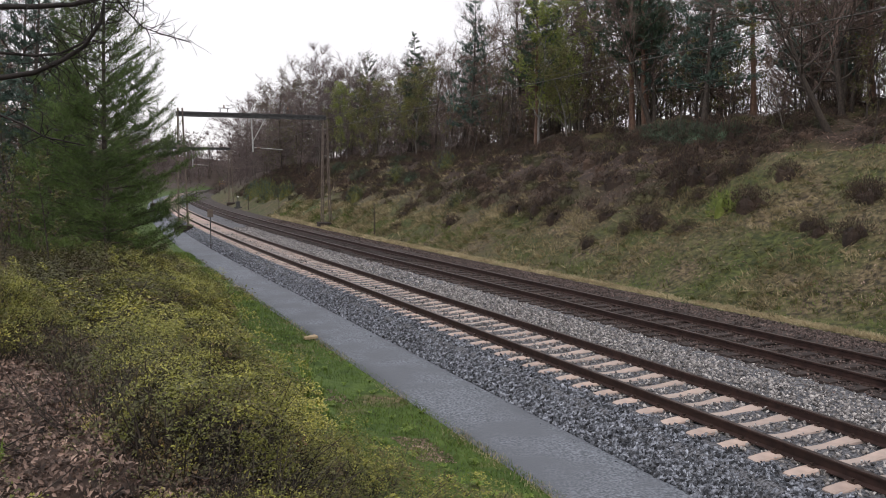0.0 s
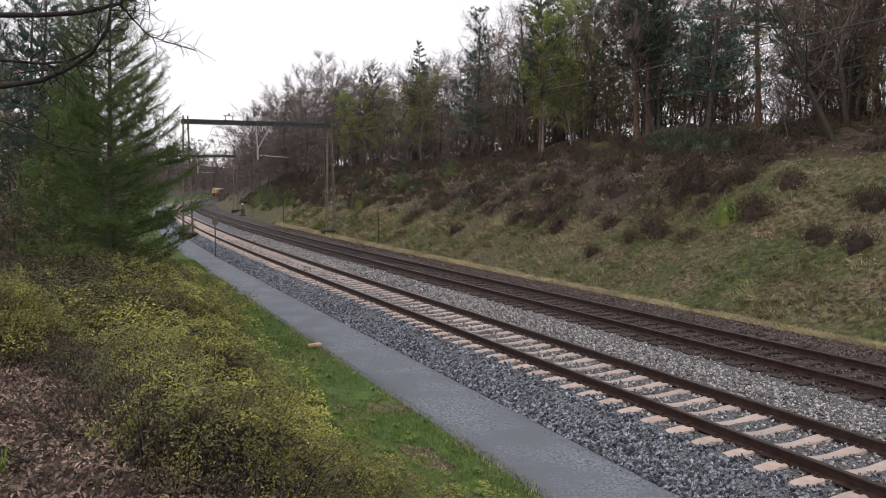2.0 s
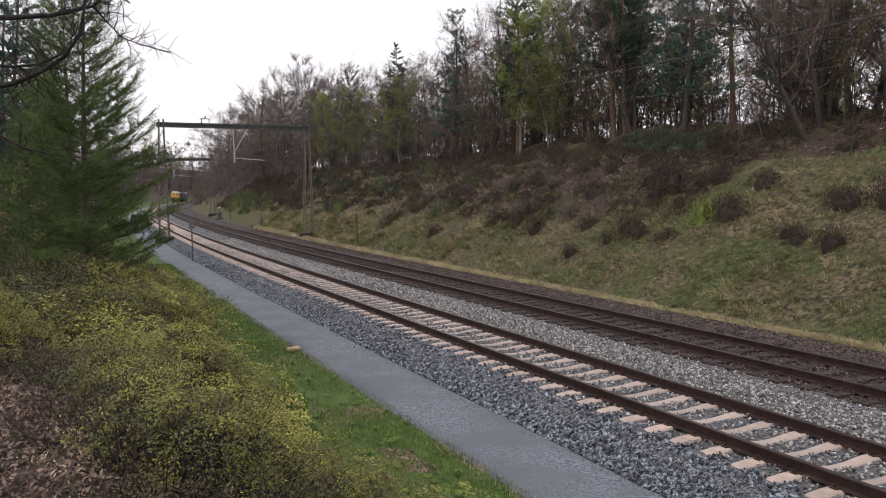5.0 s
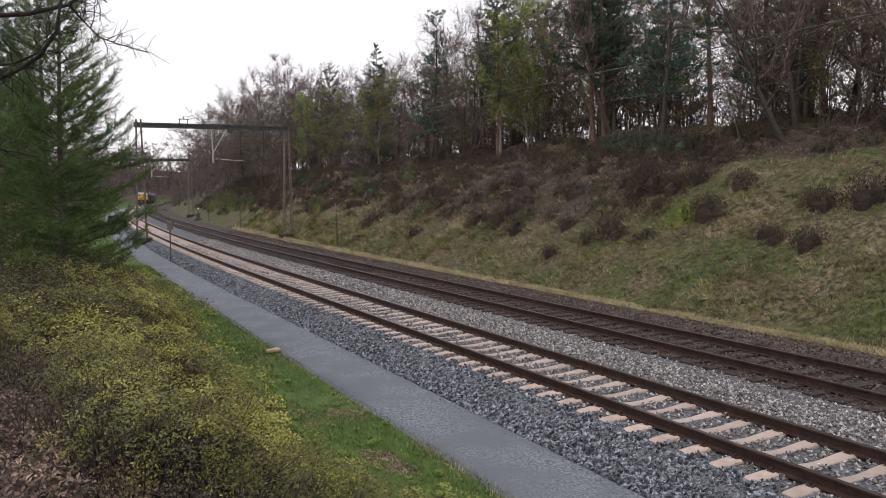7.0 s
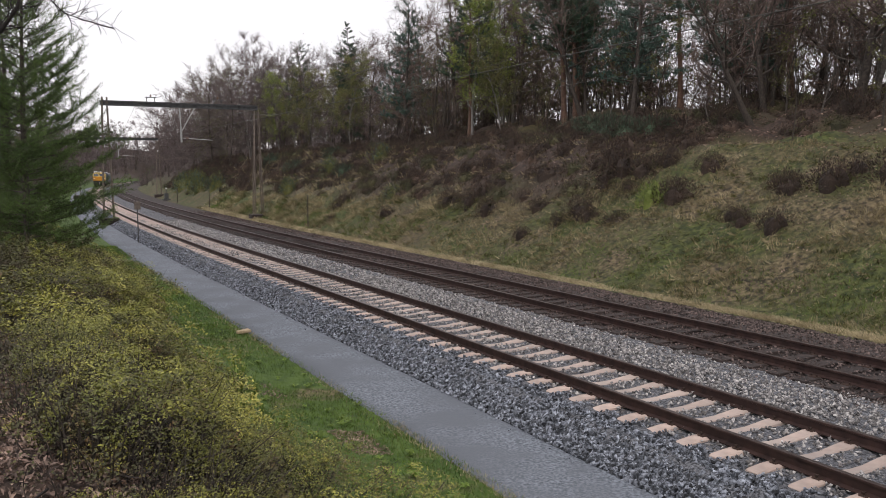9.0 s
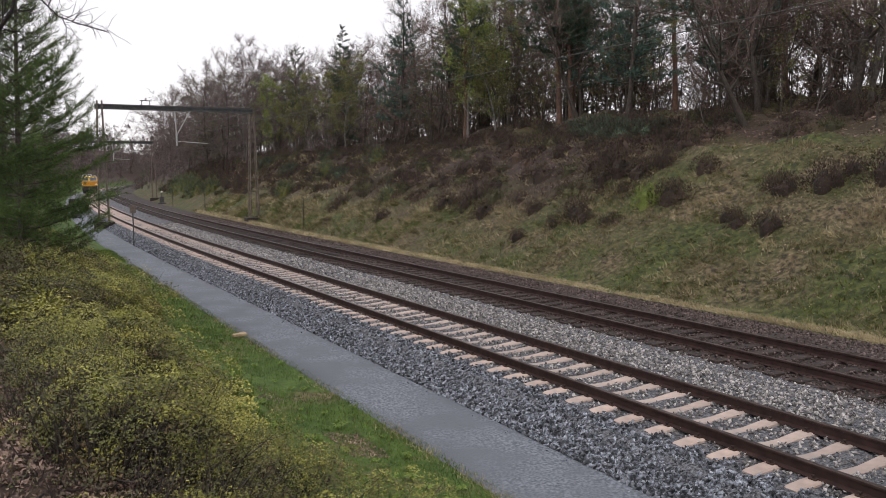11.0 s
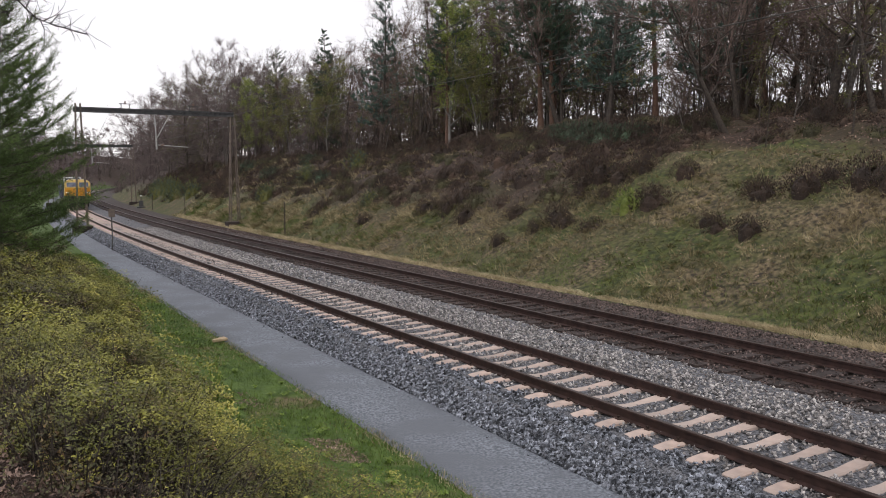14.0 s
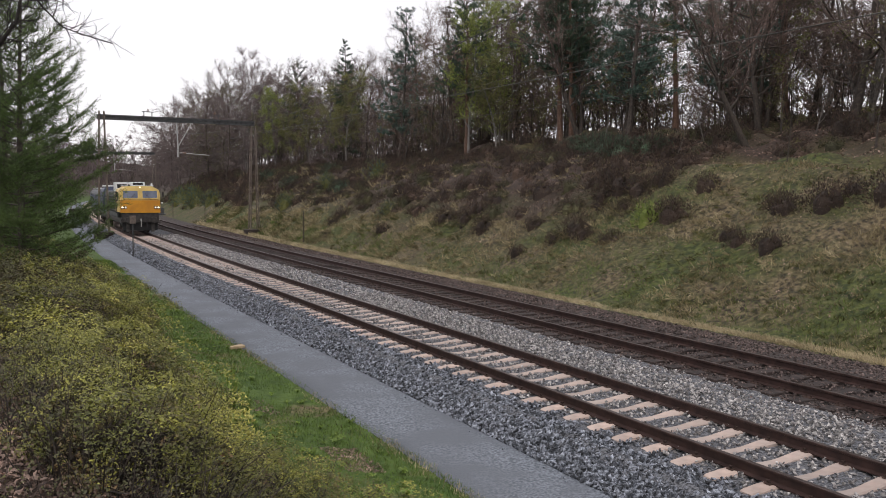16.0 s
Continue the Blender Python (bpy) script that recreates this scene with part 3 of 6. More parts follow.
def build_gantry(s, left, right, top, label):
    g = empty("catenary_gantry", frame_at(s, 0, -0.5), label, "gantry", "gantries over the tracks")
    H = top + 0.5
    lattice_mast(g, left, H + 0.45, 0.75, 0.34, M["steel_rust"])
    lattice_mast(g, right, H - 0.25, 0.75, 0.34, M["steel_rust"])
    bm = bmesh.new()
    for y in (-0.16, 0.16):
        flat_bar(bm, (left - 0.35, y, H + 0.14), (right + 0.1, y, H + 0.14), 0.10, 0.10)
        flat_bar(bm, (left - 0.35, y, H - 0.14), (right + 0.1, y, H - 0.14), 0.10, 0.10)
        k = 24
        for i in range(k):
            x0 = left + (right - left) * i / k
            x1 = left + (right - left) * (i + 1) / k
            a, b = (-0.14, 0.14) if i % 2 else (0.14, -0.14)
            flat_bar(bm, (x0, y, H + a), (x1, y, H + b), 0.012, 0.05)
    box(bm, left - 0.35, right + 0.1, -0.02, 0.02, H - 0.16, H + 0.16)
    part("beam", bm, M["steel_dark"], g, "dark riveted steel cross beam")
    for x in (1.2, 6.4):
        bm = bmesh.new()
        for dx in (-0.3, 0.3):
            flat_bar(bm, (x + dx, 0, H + 0.15), (x + dx, 0, H + 0.55), 0.06, 0.06)
        flat_bar(bm, (x - 0.45, 0, H + 0.55), (x + 0.45, 0, H + 0.55), 0.07, 0.06)
        part("saddle", bm, M["steel_dark"], g)
        bm = bmesh.new()
        insulator(bm, x, 0, H + 0.58, 3)
        part("insulator", bm, M["ceramic"], g)
    # drop bracket and registration arm
    drop = part("drop_bracket", bar(bmesh.new(), (3.35, 0, H - 0.15), (3.45, 0, H - 2.0), 0.05, 8), M["steel_pale"], g, "pale painted V-shaped drop bracket")
    part("brace", bar(bmesh.new(), (4.55, 0, H - 0.15), (3.5, 0, H - 2.05), 0.04, 8), M["steel_pale"], drop)
    part("post", bar(bmesh.new(), (3.45, 0, H - 1.9), (3.45, 0, H - 2.95), 0.075, 8), M["steel_pale"], drop)
    bm = bmesh.new()
    bar(bm, (3.55, 0, H - 2.6), (5.9, -0.1, H - 2.75), 0.035, 8)
    part("registration_arm", bm, M["steel_pale"], g)
    bm = bmesh.new()
    for i in range(3):
        bar(bm, (3.8 + i * 0.09, 0, H - 2.62), (3.86 + i * 0.09, 0, H - 2.62), 0.07, 8)
    part("insulator", bm, M["ceramic"], g)
    return g


def build_wires():
    def wire(name, o_of, z_of, r, label, s0=-15, s1=300):
        ss = np.arange(s0, s1 + 0.1, 3.0)
        L = Limbs()
        pts = [(*[float(c) for c in on(s, o_of(s))], z_of(s)) for s in ss]
        L.limb(pts, [r] * len(pts), 5)
        tagged(new(name, L.mesh(name, M["wire"])), label, "overhead wire", "overhead wires")
    def sag(s):
        u = ((s + 0.5) % 68) / 68 - 0.5
        return u * u * 4
    wire("contact_wire", lambda s: 0.1, lambda s: 5.75, 0.009, "thin bronze contact wire above the near track")
    wire("messenger_wire", lambda s: 0.15, lambda s: 6.15 + 2.9 * sag(s), 0.010, "sagging messenger wire above the near track")
    wire("contact_wire", lambda s: 4.2, lambda s: 5.9, 0.006, "thin bronze contact wire above the far track")
    wire("messenger_wire", lambda s: 4.3, lambda s: 6.5 + 2.9 * sag(s), 0.007, "sagging messenger wire above the far track")
    wire("feeder_wire", lambda s: 7.0, lambda s: 8.6 + 1.0 * sag(s), 0.008, "dark feeder cable along the gantries")


build_track("near_track", 0.0, RISE, concrete_sleeper_mesh(), clip_mesh(), "brown rusted steel rail", "new track with pale concrete sleepers and rusty rails", 0.006, 1)
build_track("far_track", 4.10, LIFT, timber_sleeper_mesh(), base_plate_mesh(), "dark rusted steel rail", "old track with dark timber sleepers and rusty rails", 0.03, 2)
build_stones()
build_gantry(67.5, -2.2, 9.55, 8.95, "dark lattice steel catenary gantry spanning both tracks")
build_gantry(138, -2.6, 9.4, 8.95, "distant lattice steel catenary gantry spanning both tracks")
build_gantry(2 - 8, -2.6, 9.9, 8.95, "dark lattice steel catenary gantry spanning both tracks")
build_wires()

# ================= vegetation =================
def unit(v):
    return v / (np.linalg.norm(v) + 1e-9)


def wander(rng, p, d, length, n, wob, lift=0.0):
    """Points of a crooked limb from p towards d."""
    pts = [np.array(p, float)]
    d = unit(np.array(d, float))
    for _ in range(n):
        d = unit(d + rng.normal(0, wob, 3) + np.array((0, 0, lift)))
        pts.append(pts[-1] + d * length / n)
    return pts


def along(pts, t):
    x = t * (len(pts) - 1)
    i = min(int(x), len(pts) - 2)
    return pts[i] + (pts[i + 1] - pts[i]) * (x - i), unit(pts[i + 1] - pts[i])


def joined(name, chunks):
    """One mesh from (verts, faces, material) chunks of triangles or quads."""
    V, F, I, mats, n = [], [], [], [], 0
    for v, f, m in chunks:
        if m not in mats:
            mats.append(m)
        V.append(v)
        F += [tuple(r) for r in (f + n).tolist()]
        I += [mats.index(m)] * len(f)
        n += len(v)
    return mesh_from(name, np.concatenate(V), F, mats, I)


def deciduous(seed, H, base, spread, limbs, bark, leaf=None, n_leaf=0, leaf_size=0.05, lean=0.05, stems=1, subs=7, twigs=9, thick=0.015, twig_w=0.016, lift=0.12, twig_mat=None, dome=0.0, twig_len=0.26):
    """Bare or budding broadleaf tree: (part name, mesh) list, base at the origin."""
    rng = np.random.default_rng(seed)
    T, B = Limbs(), Limbs()
    tp, td, lp = [], [], []
    for k in range(stems):
        d0 = np.array((rng.normal(0, lean), rng.normal(0, lean), 1.0))
        if stems > 1:
            a = k * 2 * math.pi / stems
            d0 += np.array((math.cos(a), math.sin(a), 0)) * 0.12
        start = np.array((0, 0, -0.25)) + (np.array((math.cos(k * 2.4), math.sin(k * 2.4), 0)) * 0.22 if stems > 1 else 0)
        h = H * rng.uniform(0.82, 1.0)
        tr = wander(rng, start, d0, h, 9, 0.06, 0.02)
        r0 = H * thick / (1 if stems == 1 else 1.4)
        T.limb(tr, [r0 * (1.35 if i == 0 else 1) * (1 - 0.88 * i / 9) for i in range(10)], 7)
        for j in range(limbs // stems):
            t = base + (0.97 - base) * (j + rng.random()) / (limbs // stems)
            p, d = along(tr, t)
            a = j * 2.399 + rng.normal(0, 0.4) + k
            out = np.array((math.cos(a), math.sin(a), rng.uniform(0.15, 0.8)))
            rel = max(0, t - base) / (1 - base)
            Ln = spread * ((1 - dome) * (1 - 0.65 * rel) + dome * (0.35 + 0.65 * math.sin(math.pi * (0.12 + 0.76 * rel)))) * rng.uniform(0.6, 1.15)
            lb = wander(rng, p, out, Ln, 5, 0.22, lift)
            rl = max(0.012, r0 * (1 - 0.85 * t) * 0.55)
            T.limb(lb, [rl * (1 - 0.8 * i / 5) for i in range(6)], 5)
            for _ in range(subs):
                u = rng.uniform(0.25, 1.0)
                q, dd = along(lb, u)
                sd = unit(dd + rng.normal(0, 0.6, 3) + np.array((0, 0, 0.2)))
                sb = wander(rng, q, sd, Ln * rng.uniform(0.3, 0.55), 2, 0.25, 0.08)
                B.limb(sb, [rl * 0.4, rl * 0.28, rl * 0.1], 3)
                w = rng.random(twigs)
                for x in w:
                    pp, d3 = along(sb, x)
                    tp.append(pp)
                    td.append(unit(d3 + rng.normal(0, 0.55, 3)))
                    lp.append(pp)
    tp, td = np.array(tp), np.array(td)
    v, f = blades(rng, tp, td, spread * twig_len, twig_w, 0.1)
    bv, bf = np.concatenate(B.v), np.array(B.f, np.int32)
    parts = [("trunk", T.mesh("trunk", bark)), ("crown", joined("crown", [(bv, bf, twig_mat or M["twig"]), (v, f, twig_mat or M["twig"])]))]
    if n_leaf:
        lp = np.array(lp)
        k = rng.integers(0, len(lp), n_leaf)
        pos = lp[k] + td[k] * rng.uniform(0, spread * 0.25, (n_leaf, 1)) + rng.normal(0, spread * 0.035, (n_leaf, 3))
        v, f = leaves(rng, pos, leaf_size, 0.5, True)
        parts.append(("foliage", mesh_from("foliage", v, f, [leaf])))
    return parts


def pine(seed, H, base, spread, bark, needle, whorls=13, per=6, tufts=11, blade=(0.26, 0.05), n_blade=9, top=0.25, droop=0.0):
    """A pine or spruce: straight trunk, whorls of limbs with tufts of needles towards their ends."""
    rng = np.random.default_rng(seed)
    T = Limbs()
    tr = wander(rng, (0, 0, -0.25), (rng.normal(0, 0.03), rng.normal(0, 0.03), 1), H, 9, 0.025)
    r0 = H * 0.0135
    T.limb(tr, [r0 * (1.3 if i == 0 else 1) * (1 - 0.93 * i / 9) for i in range(10)], 8)
    pos, dr, ln = [], [], []
    for w in range(whorls):
        t = base + (0.985 - base) * w / (whorls - 1)
        rel = (t - base) / (1 - base)
        for k in range(per):
            if rng.random() < 0.15:
                continue
            p, d = along(tr, min(1, t + rng.normal(0, 0.012)))
            a = k * 2 * math.pi / per + w * 0.7 + rng.normal(0, 0.25)
            Ln = spread * (1 - (1 - top) * rel) * rng.uniform(0.55, 1.15) * (1 if rel > 0.12 else 0.75)
            out = np.array((math.cos(a), math.sin(a), 0.05 + 0.5 * rel - droop))
            lb = wander(rng, p, out, Ln, 4, 0.12, 0.07 - droop * 0.3)
            T.limb(lb, [max(0.008, r0 * 0.3 * (1 - 0.8 * t)) * (1 - 0.2 * i) for i in range(5)], 4)
            for x in rng.uniform(0.25, 1.0, tufts):
                q, dd = along(lb, x)
                q = q + rng.normal(0, 0.10 * Ln * x, 3) * np.array((1, 1, 0.5))
                pos.append(q)
                dr.append(unit(dd * 0.6 + np.array((0, 0, 0.5 - droop))))
                ln.append(1 - 0.6 * rel)
    pos = np.repeat(np.array(pos), n_blade, 0)
    dr = np.repeat(np.array(dr), n_blade, 0)
    ln = np.repeat(np.array(ln), n_blade)
    pos = pos + rng.normal(0, 0.07, pos.shape) * ln[:, None]
    v, f = blades(rng, pos, dr, blade[0] * ln, blade[1] * ln, 0.6)
    return [("trunk", T.mesh("trunk", bark)), ("crown", mesh_from("crown", v, f, [needle]))]


def larch(seed, H=5.6, R=1.78, limbs=92, dense=1.0):
    """A young larch: a straight thin trunk, tiers of level, upswept branches and short side shoots set with fine fresh needles."""
    rng = np.random.default_rng(seed)
    T = Limbs()
    tr = wander(rng, (0, 0, -0.3), (0.01, 0.0, 1), H + 0.3, 10, 0.012)
    T.limb(tr, [0.080 * (1 - 0.90 * i / 10) for i in range(11)], 8)
    pos, dr = [], []
    tiers = limbs // 4
    for i in range(limbs):
        t = 0.10 + 0.89 * ((i // 4 + rng.normal(0, 0.16)) / tiers) ** 0.97 if i > 3 else 0.10 + 0.01 * i
        t = min(t, 0.995)
        rel = (t - 0.10) / 0.9
        p, d = along(tr, t)
        a = (i % 4) * 1.571 + (i // 4) * 0.66 + rng.normal(0, 0.28)
        Ln = R * (1 - rel) ** 0.55 * rng.uniform(0.62, 1.1) + 0.12
        out = np.array((math.cos(a), math.sin(a), -0.10 + 0.75 * rel))
        lb = wander(rng, p, out, Ln, 6, 0.05, 0.085)
        T.limb(lb, [0.016 * (1 - 0.55 * rel) * (1 - 0.15 * k) for k in range(7)], 4)
        twigs = [lb[2:]]
        for k in range(int(7 + 13 * Ln)):
            q, dd = along(lb, rng.uniform(0.18, 0.97))
            side = unit(np.cross(dd, (0, 0, 1))) * rng.choice((-1, 1))
            tw = wander(rng, q, dd * 0.8 + side * 0.75 + np.array((0, 0, rng.normal(0.05, 0.12))), Ln * rng.uniform(0.18, 0.42), 3, 0.10, 0.04)
            T.limb(tw, [0.0045, 0.0035, 0.0025, 0.001], 3)
            twigs.append(tw)
        for tw in twigs:
            ln = np.linalg.norm(tw[-1] - tw[0])
            n = int((115 if rel < 0.55 else 62) * dense * ln) + 3
            for x in rng.random(n):
                q, dd = along(tw, x)
                pos.append(q)
                dr.append(dd * 0.45 + np.array((0, 0, 0.15)))
    pos, dr = np.array(pos), np.array(dr)
    v, f = blades(rng, pos + rng.normal(0, 0.018, pos.shape), dr, 0.066, 0.0085, 0.6)
    return [("trunk", T.mesh("trunk", M["bark_dark"])), ("crown", mesh_from("crown", v, f, [M["needle_larch"]]))]


def clump(seed, r, h, n, blade, mat, mat2, mix=0.2, spiky=0.3):
    """A dense, domed heath bush of wiry shoots round a twiggy heart, with an uneven outline."""
    rng = np.random.default_rng(seed)
    a = rng.random(n) * 2 * math.pi
    up = rng.random(n) ** 0.85 * 1.35 - 0.35
    lob = 1 + 0.20 * np.sin(a * 3 + seed) + 0.14 * np.sin(a * 5 + 2 * seed) + 0.10 * np.sin(a * 9 + up * 7)
    depth = 1 - 0.55 * rng.random(n) ** 2
    ring = np.sqrt(1 - (np.clip(up, 0, 1) * 0.98) ** 2) * depth * r * lob
    z = h * up * depth * (1 + 0.16 * np.sin(a * 4 + seed)) + 0.01
    pos = np.stack([np.cos(a) * ring, np.sin(a) * ring, z], 1)
    d = np.stack([np.cos(a) * (1 - up) * 0.9, np.sin(a) * (1 - up) * 0.9, 0.5 + up], 1)
    v, f = blades(rng, pos, d, blade[0], blade[1], spiky)
    k = int(n * mix)
    ang = np.arange(14) * 2 * math.pi / 14
    core = []
    for e in (0.0, 0.35, 0.7, 0.93):
        w = 1 + 0.20 * np.sin(ang * 3 + seed) + 0.14 * np.sin(ang * 5 + 2 * seed) + rng.normal(0, 0.07, 14)
        core.append(np.stack([np.cos(ang) * w * r * 0.60 * math.sqrt(1 - e * e), np.sin(ang) * w * r * 0.60 * math.sqrt(1 - e * e), e * h * 0.62 * w - (0.4 if e == 0 else 0.05)], 1))
    cv = np.concatenate(core)
    cf = np.array([(q * 14 + p, q * 14 + (p + 1) % 14, (q + 1) * 14 + (p + 1) % 14, (q + 1) * 14 + p) for q in range(3) for p in range(14)], np.int32)
    T = Limbs()
    for _ in range(8):
        b = rng.random() * 6.28
        T.limb(wander(rng, (0, 0, -0.1), (math.cos(b) * 0.8, math.sin(b) * 0.8, 0.8), r * 0.8, 2, 0.3), [0.012, 0.009, 0.004], 3)
    return [("foliage", joined("foliage", [(v[:3 * k], f[:k], mat2), (v[3 * k:], f[k:] - 3 * k, mat), (cv, cf, mat)])), ("woody_base", T.mesh("woody_base", M["bark_dark"]))]


def bilberry(seed, r, h, n, size, mat, stems=24, tri=True, sprays=64):
    """A low leafy shrub: wiry stems that fan out to a lumpy dome of leaf sprays, each a small tuft of oval leaves with dark gaps round it."""
    rng = np.random.default_rng(seed)
    T = Limbs()
    i = np.arange(sprays)
    a = i * 2.399 + rng.normal(0, 0.25, sprays)
    up = (1 - ((i + 0.5) / sprays)) ** 0.8
    out = np.sqrt(1 - (up * 0.98) ** 2)
    far = rng.uniform(0.72, 1.12, sprays) * (1 + 0.14 * np.sin(3 * a + seed))
    c = np.stack([np.cos(a) * out * far * r, np.sin(a) * out * far * r, (0.12 + 0.88 * up) * h * far], 1)
    for k in range(sprays):
        if k % max(1, sprays // stems) == 0:
            T.limb(wander(rng, (c[k][0] * 0.3, c[k][1] * 0.3, -0.1), c[k] * np.array((0.7, 0.7, 1)) + np.array((0, 0, 0.1)), np.linalg.norm(c[k]) + 0.06, 3, 0.14), [0.006, 0.005, 0.0035, 0.0015], 3)
    tp, td = c * 0.72 - np.array((0, 0, 0.03)), c * 0.3 + rng.normal(0, 0.05, c.shape)
    k = rng.integers(0, sprays, n)
    d = rng.normal(0, 1, (n, 3))
    d[:, 2] = np.abs(d[:, 2]) * 0.9 - 0.15
    d += c[k] / (np.linalg.norm(c[k], axis=1)[:, None] + 1e-6) * 0.5
    d /= np.linalg.norm(d, axis=1)[:, None]
    tuft = (r * rng.uniform(0.13, 0.24, sprays))[k][:, None]
    pos = c[k] + d * tuft * (1 - 0.35 * rng.random((n, 1)) ** 2)
    v, f = leaves(rng, pos, size, 0.9, tri)
    v2, f2 = blades(rng, np.repeat(tp, 3, 0), np.repeat(td, 3, 0), h * 0.35, 0.004, 0.12)
    m = 260
    b, q = rng.random(m) * 6.283, np.sqrt(rng.random(m))
    v3, f3 = blades(rng, np.stack([np.cos(b) * q * r * 0.8, np.sin(b) * q * r * 0.8, rng.random(m) * h * 0.4 * (1 - q * q)], 1), np.stack([np.cos(b) * q, np.sin(b) * q, np.full(m, 0.8)], 1), h * 0.4, 0.006, 0.45)
    st_v, st_f = np.concatenate(T.v), np.array(T.f, np.int32)
    return [("foliage", mesh_from("foliage", v, f, [mat])), ("woody_base", joined("woody_base", [(st_v, st_f, M["bark_dark"]), (v2, f2, M["bark_dark"]), (v3, f3, M["twig_near"])]))]


def plant(name, parts, s, o, label, category, group, scale=1.0, turn=0.0, dz=-0.05, tilt=(0, 0), squash=1.0):
    """A rooted thing at (s, o) whose parts share the given meshes."""
    x, y = on(s, o)
    z = float(land(s, o)) + dz
    ob = new(name)
    ob.matrix_basis = pose(float(x), float(y), z, tilt[0], tilt[1], turn) @ Matrix.Diagonal((scale, scale, scale * squash, 1))
    tagged(ob, label, category, group)
    for pn, me in parts:
        link(pn, me, ob)
    return ob


# --- kinds of trees
R = random.Random(7)
PINES = [pine(11, 13.5, 0.36, 3.2, M["bark_pine"], M["needle_pine"], tufts=13, blade=(0.34, 0.075)), pine(12, 13.0, 0.42, 3.0, M["bark_pine"], M["needle_pine"], top=0.45, tufts=13, blade=(0.34, 0.075))]
BLUES = [pine(13, 13.0, 0.22, 3.7, M["bark_dark"], M["needle_blue"], per=7, tufts=13, blade=(0.34, 0.075)), pine(14, 12.0, 0.24, 3.3, M["bark_dark"], M["needle_blue"], tufts=13, blade=(0.34, 0.075))]
SPRUCE = [pine(15, 12.0, 0.12, 3.4, M["bark_dark"], M["needle_pine"], whorls=18, per=7, tufts=12, top=0.10, droop=0.12, blade=(0.30, 0.065))]
OAKS = [deciduous(21, 12.0, 0.18, 4.8, 16, M["bark_dark"], M["leaf_bud"], 1800, 0.035, lean=0.10, thick=0.015, twigs=14, twig_w=0.017, dome=0.7),
        deciduous(22, 12.5, 0.22, 4.6, 16, M["bark_dark"], M["leaf_bud"], 1800, 0.035, lean=0.16, twigs=14, twig_w=0.017, dome=0.7),
        deciduous(23, 11.0, 0.14, 4.2, 16, M["bark_dark"], M["leaf_olive"], 2200, 0.045, lean=0.08, stems=2, twigs=14, twig_w=0.017, dome=0.7)]
BROWNS = [deciduous(24, 12.5, 0.10, 4.0, 20, M["bark_dark"], M["leaf_bud"], 2600, 0.04, lean=0.08, subs=6, twigs=16, thick=0.011, twig_w=0.018, dome=0.8),
          deciduous(25, 11.5, 0.08, 3.8, 20, M["bark_grey"], M["leaf_bud"], 2600, 0.04, lean=0.08, stems=3, subs=6, twigs=16, thick=0.011, twig_w=0.018, dome=0.8),
          deciduous(31, 12.0, 0.08, 3.8, 20, M["bark_dark"], M["leaf_olive"], 3000, 0.05, lean=0.08, stems=2, subs=6, twigs=16, thick=0.011, twig_w=0.018, dome=0.8)]
BIRCH = [deciduous(26, 12.5, 0.15, 3.0, 18, M["bark_birch"], M["leaf_spring"], 7500, 0.065, dome=0.5, lean=0.04, thick=0.009, subs=5),
         deciduous(27, 11.0, 0.15, 3.0, 18, M["bark_birch"], M["leaf_fresh"], 6500, 0.062, dome=0.5, lean=0.05, thick=0.009, subs=5)]
BARE = [deciduous(28, 12.5, 0.25, 3.6, 20, M["bark_birch"], None, 0, lean=0.05, thick=0.009, twigs=22, subs=8, twig_w=0.02, twig_mat=M["twig_far"], dome=0.7, twig_len=0.2)]
FAR = [deciduous(33, 12.5, 0.08, 4.4, 20, M["bark_dark"], M["twig_far"], 1700, 0.05, subs=8, twigs=20, thick=0.010, twig_w=0.024, twig_mat=M["twig_far"], dome=0.95, twig_len=0.17, lift=0.04),
       deciduous(34, 12.0, 0.06, 4.4, 20, M["bark_grey"], M["twig_far"], 1700, 0.05, stems=2, subs=8, twigs=20, thick=0.010, twig_w=0.024, twig_mat=M["twig_far"], dome=0.95, twig_len=0.17, lift=0.04),
       deciduous(35, 12.0, 0.08, 4.0, 18, M["bark_dark"], M["leaf_olive"], 2200, 0.06, subs=7, twigs=18, thick=0.010, twig_w=0.024, twig_mat=M["twig_far"], dome=0.95, twig_len=0.17, lift=0.04),
       deciduous(36, 13.0, 0.14, 3.4, 14, M["bark_birch"], None, 0, subs=6, twigs=16, twig_w=0.024, thick=0.009, twig_mat=M["twig_far"], dome=0.6)]
DISTANT = [deciduous(43, 13.0, 0.05, 4.8, 10, M["bark_dark"], M["twig_far"], 700, 0.12, subs=5, twigs=14, twig_w=0.06, thick=0.010, twig_mat=M["twig_far"], dome=0.9),
           deciduous(44, 12.0, 0.05, 4.8, 10, M["bark_grey"], M["twig_far"], 700, 0.12, stems=3, subs=5, twigs=14, twig_w=0.06, thick=0.010, twig_mat=M["twig_far"], dome=0.9)]
THIN = [deciduous(29, 8.0, 0.2, 1.8, 9, M["bark_dark"], M["leaf_olive"], 700, 0.06, lean=0.12, thick=0.007, subs=4, twigs=6),
        deciduous(30, 7.0, 0.15, 1.9, 9, M["bark_grey"], M["leaf_bud"], 700, 0.06, lean=0.18, thick=0.008, subs=4, twigs=6)]
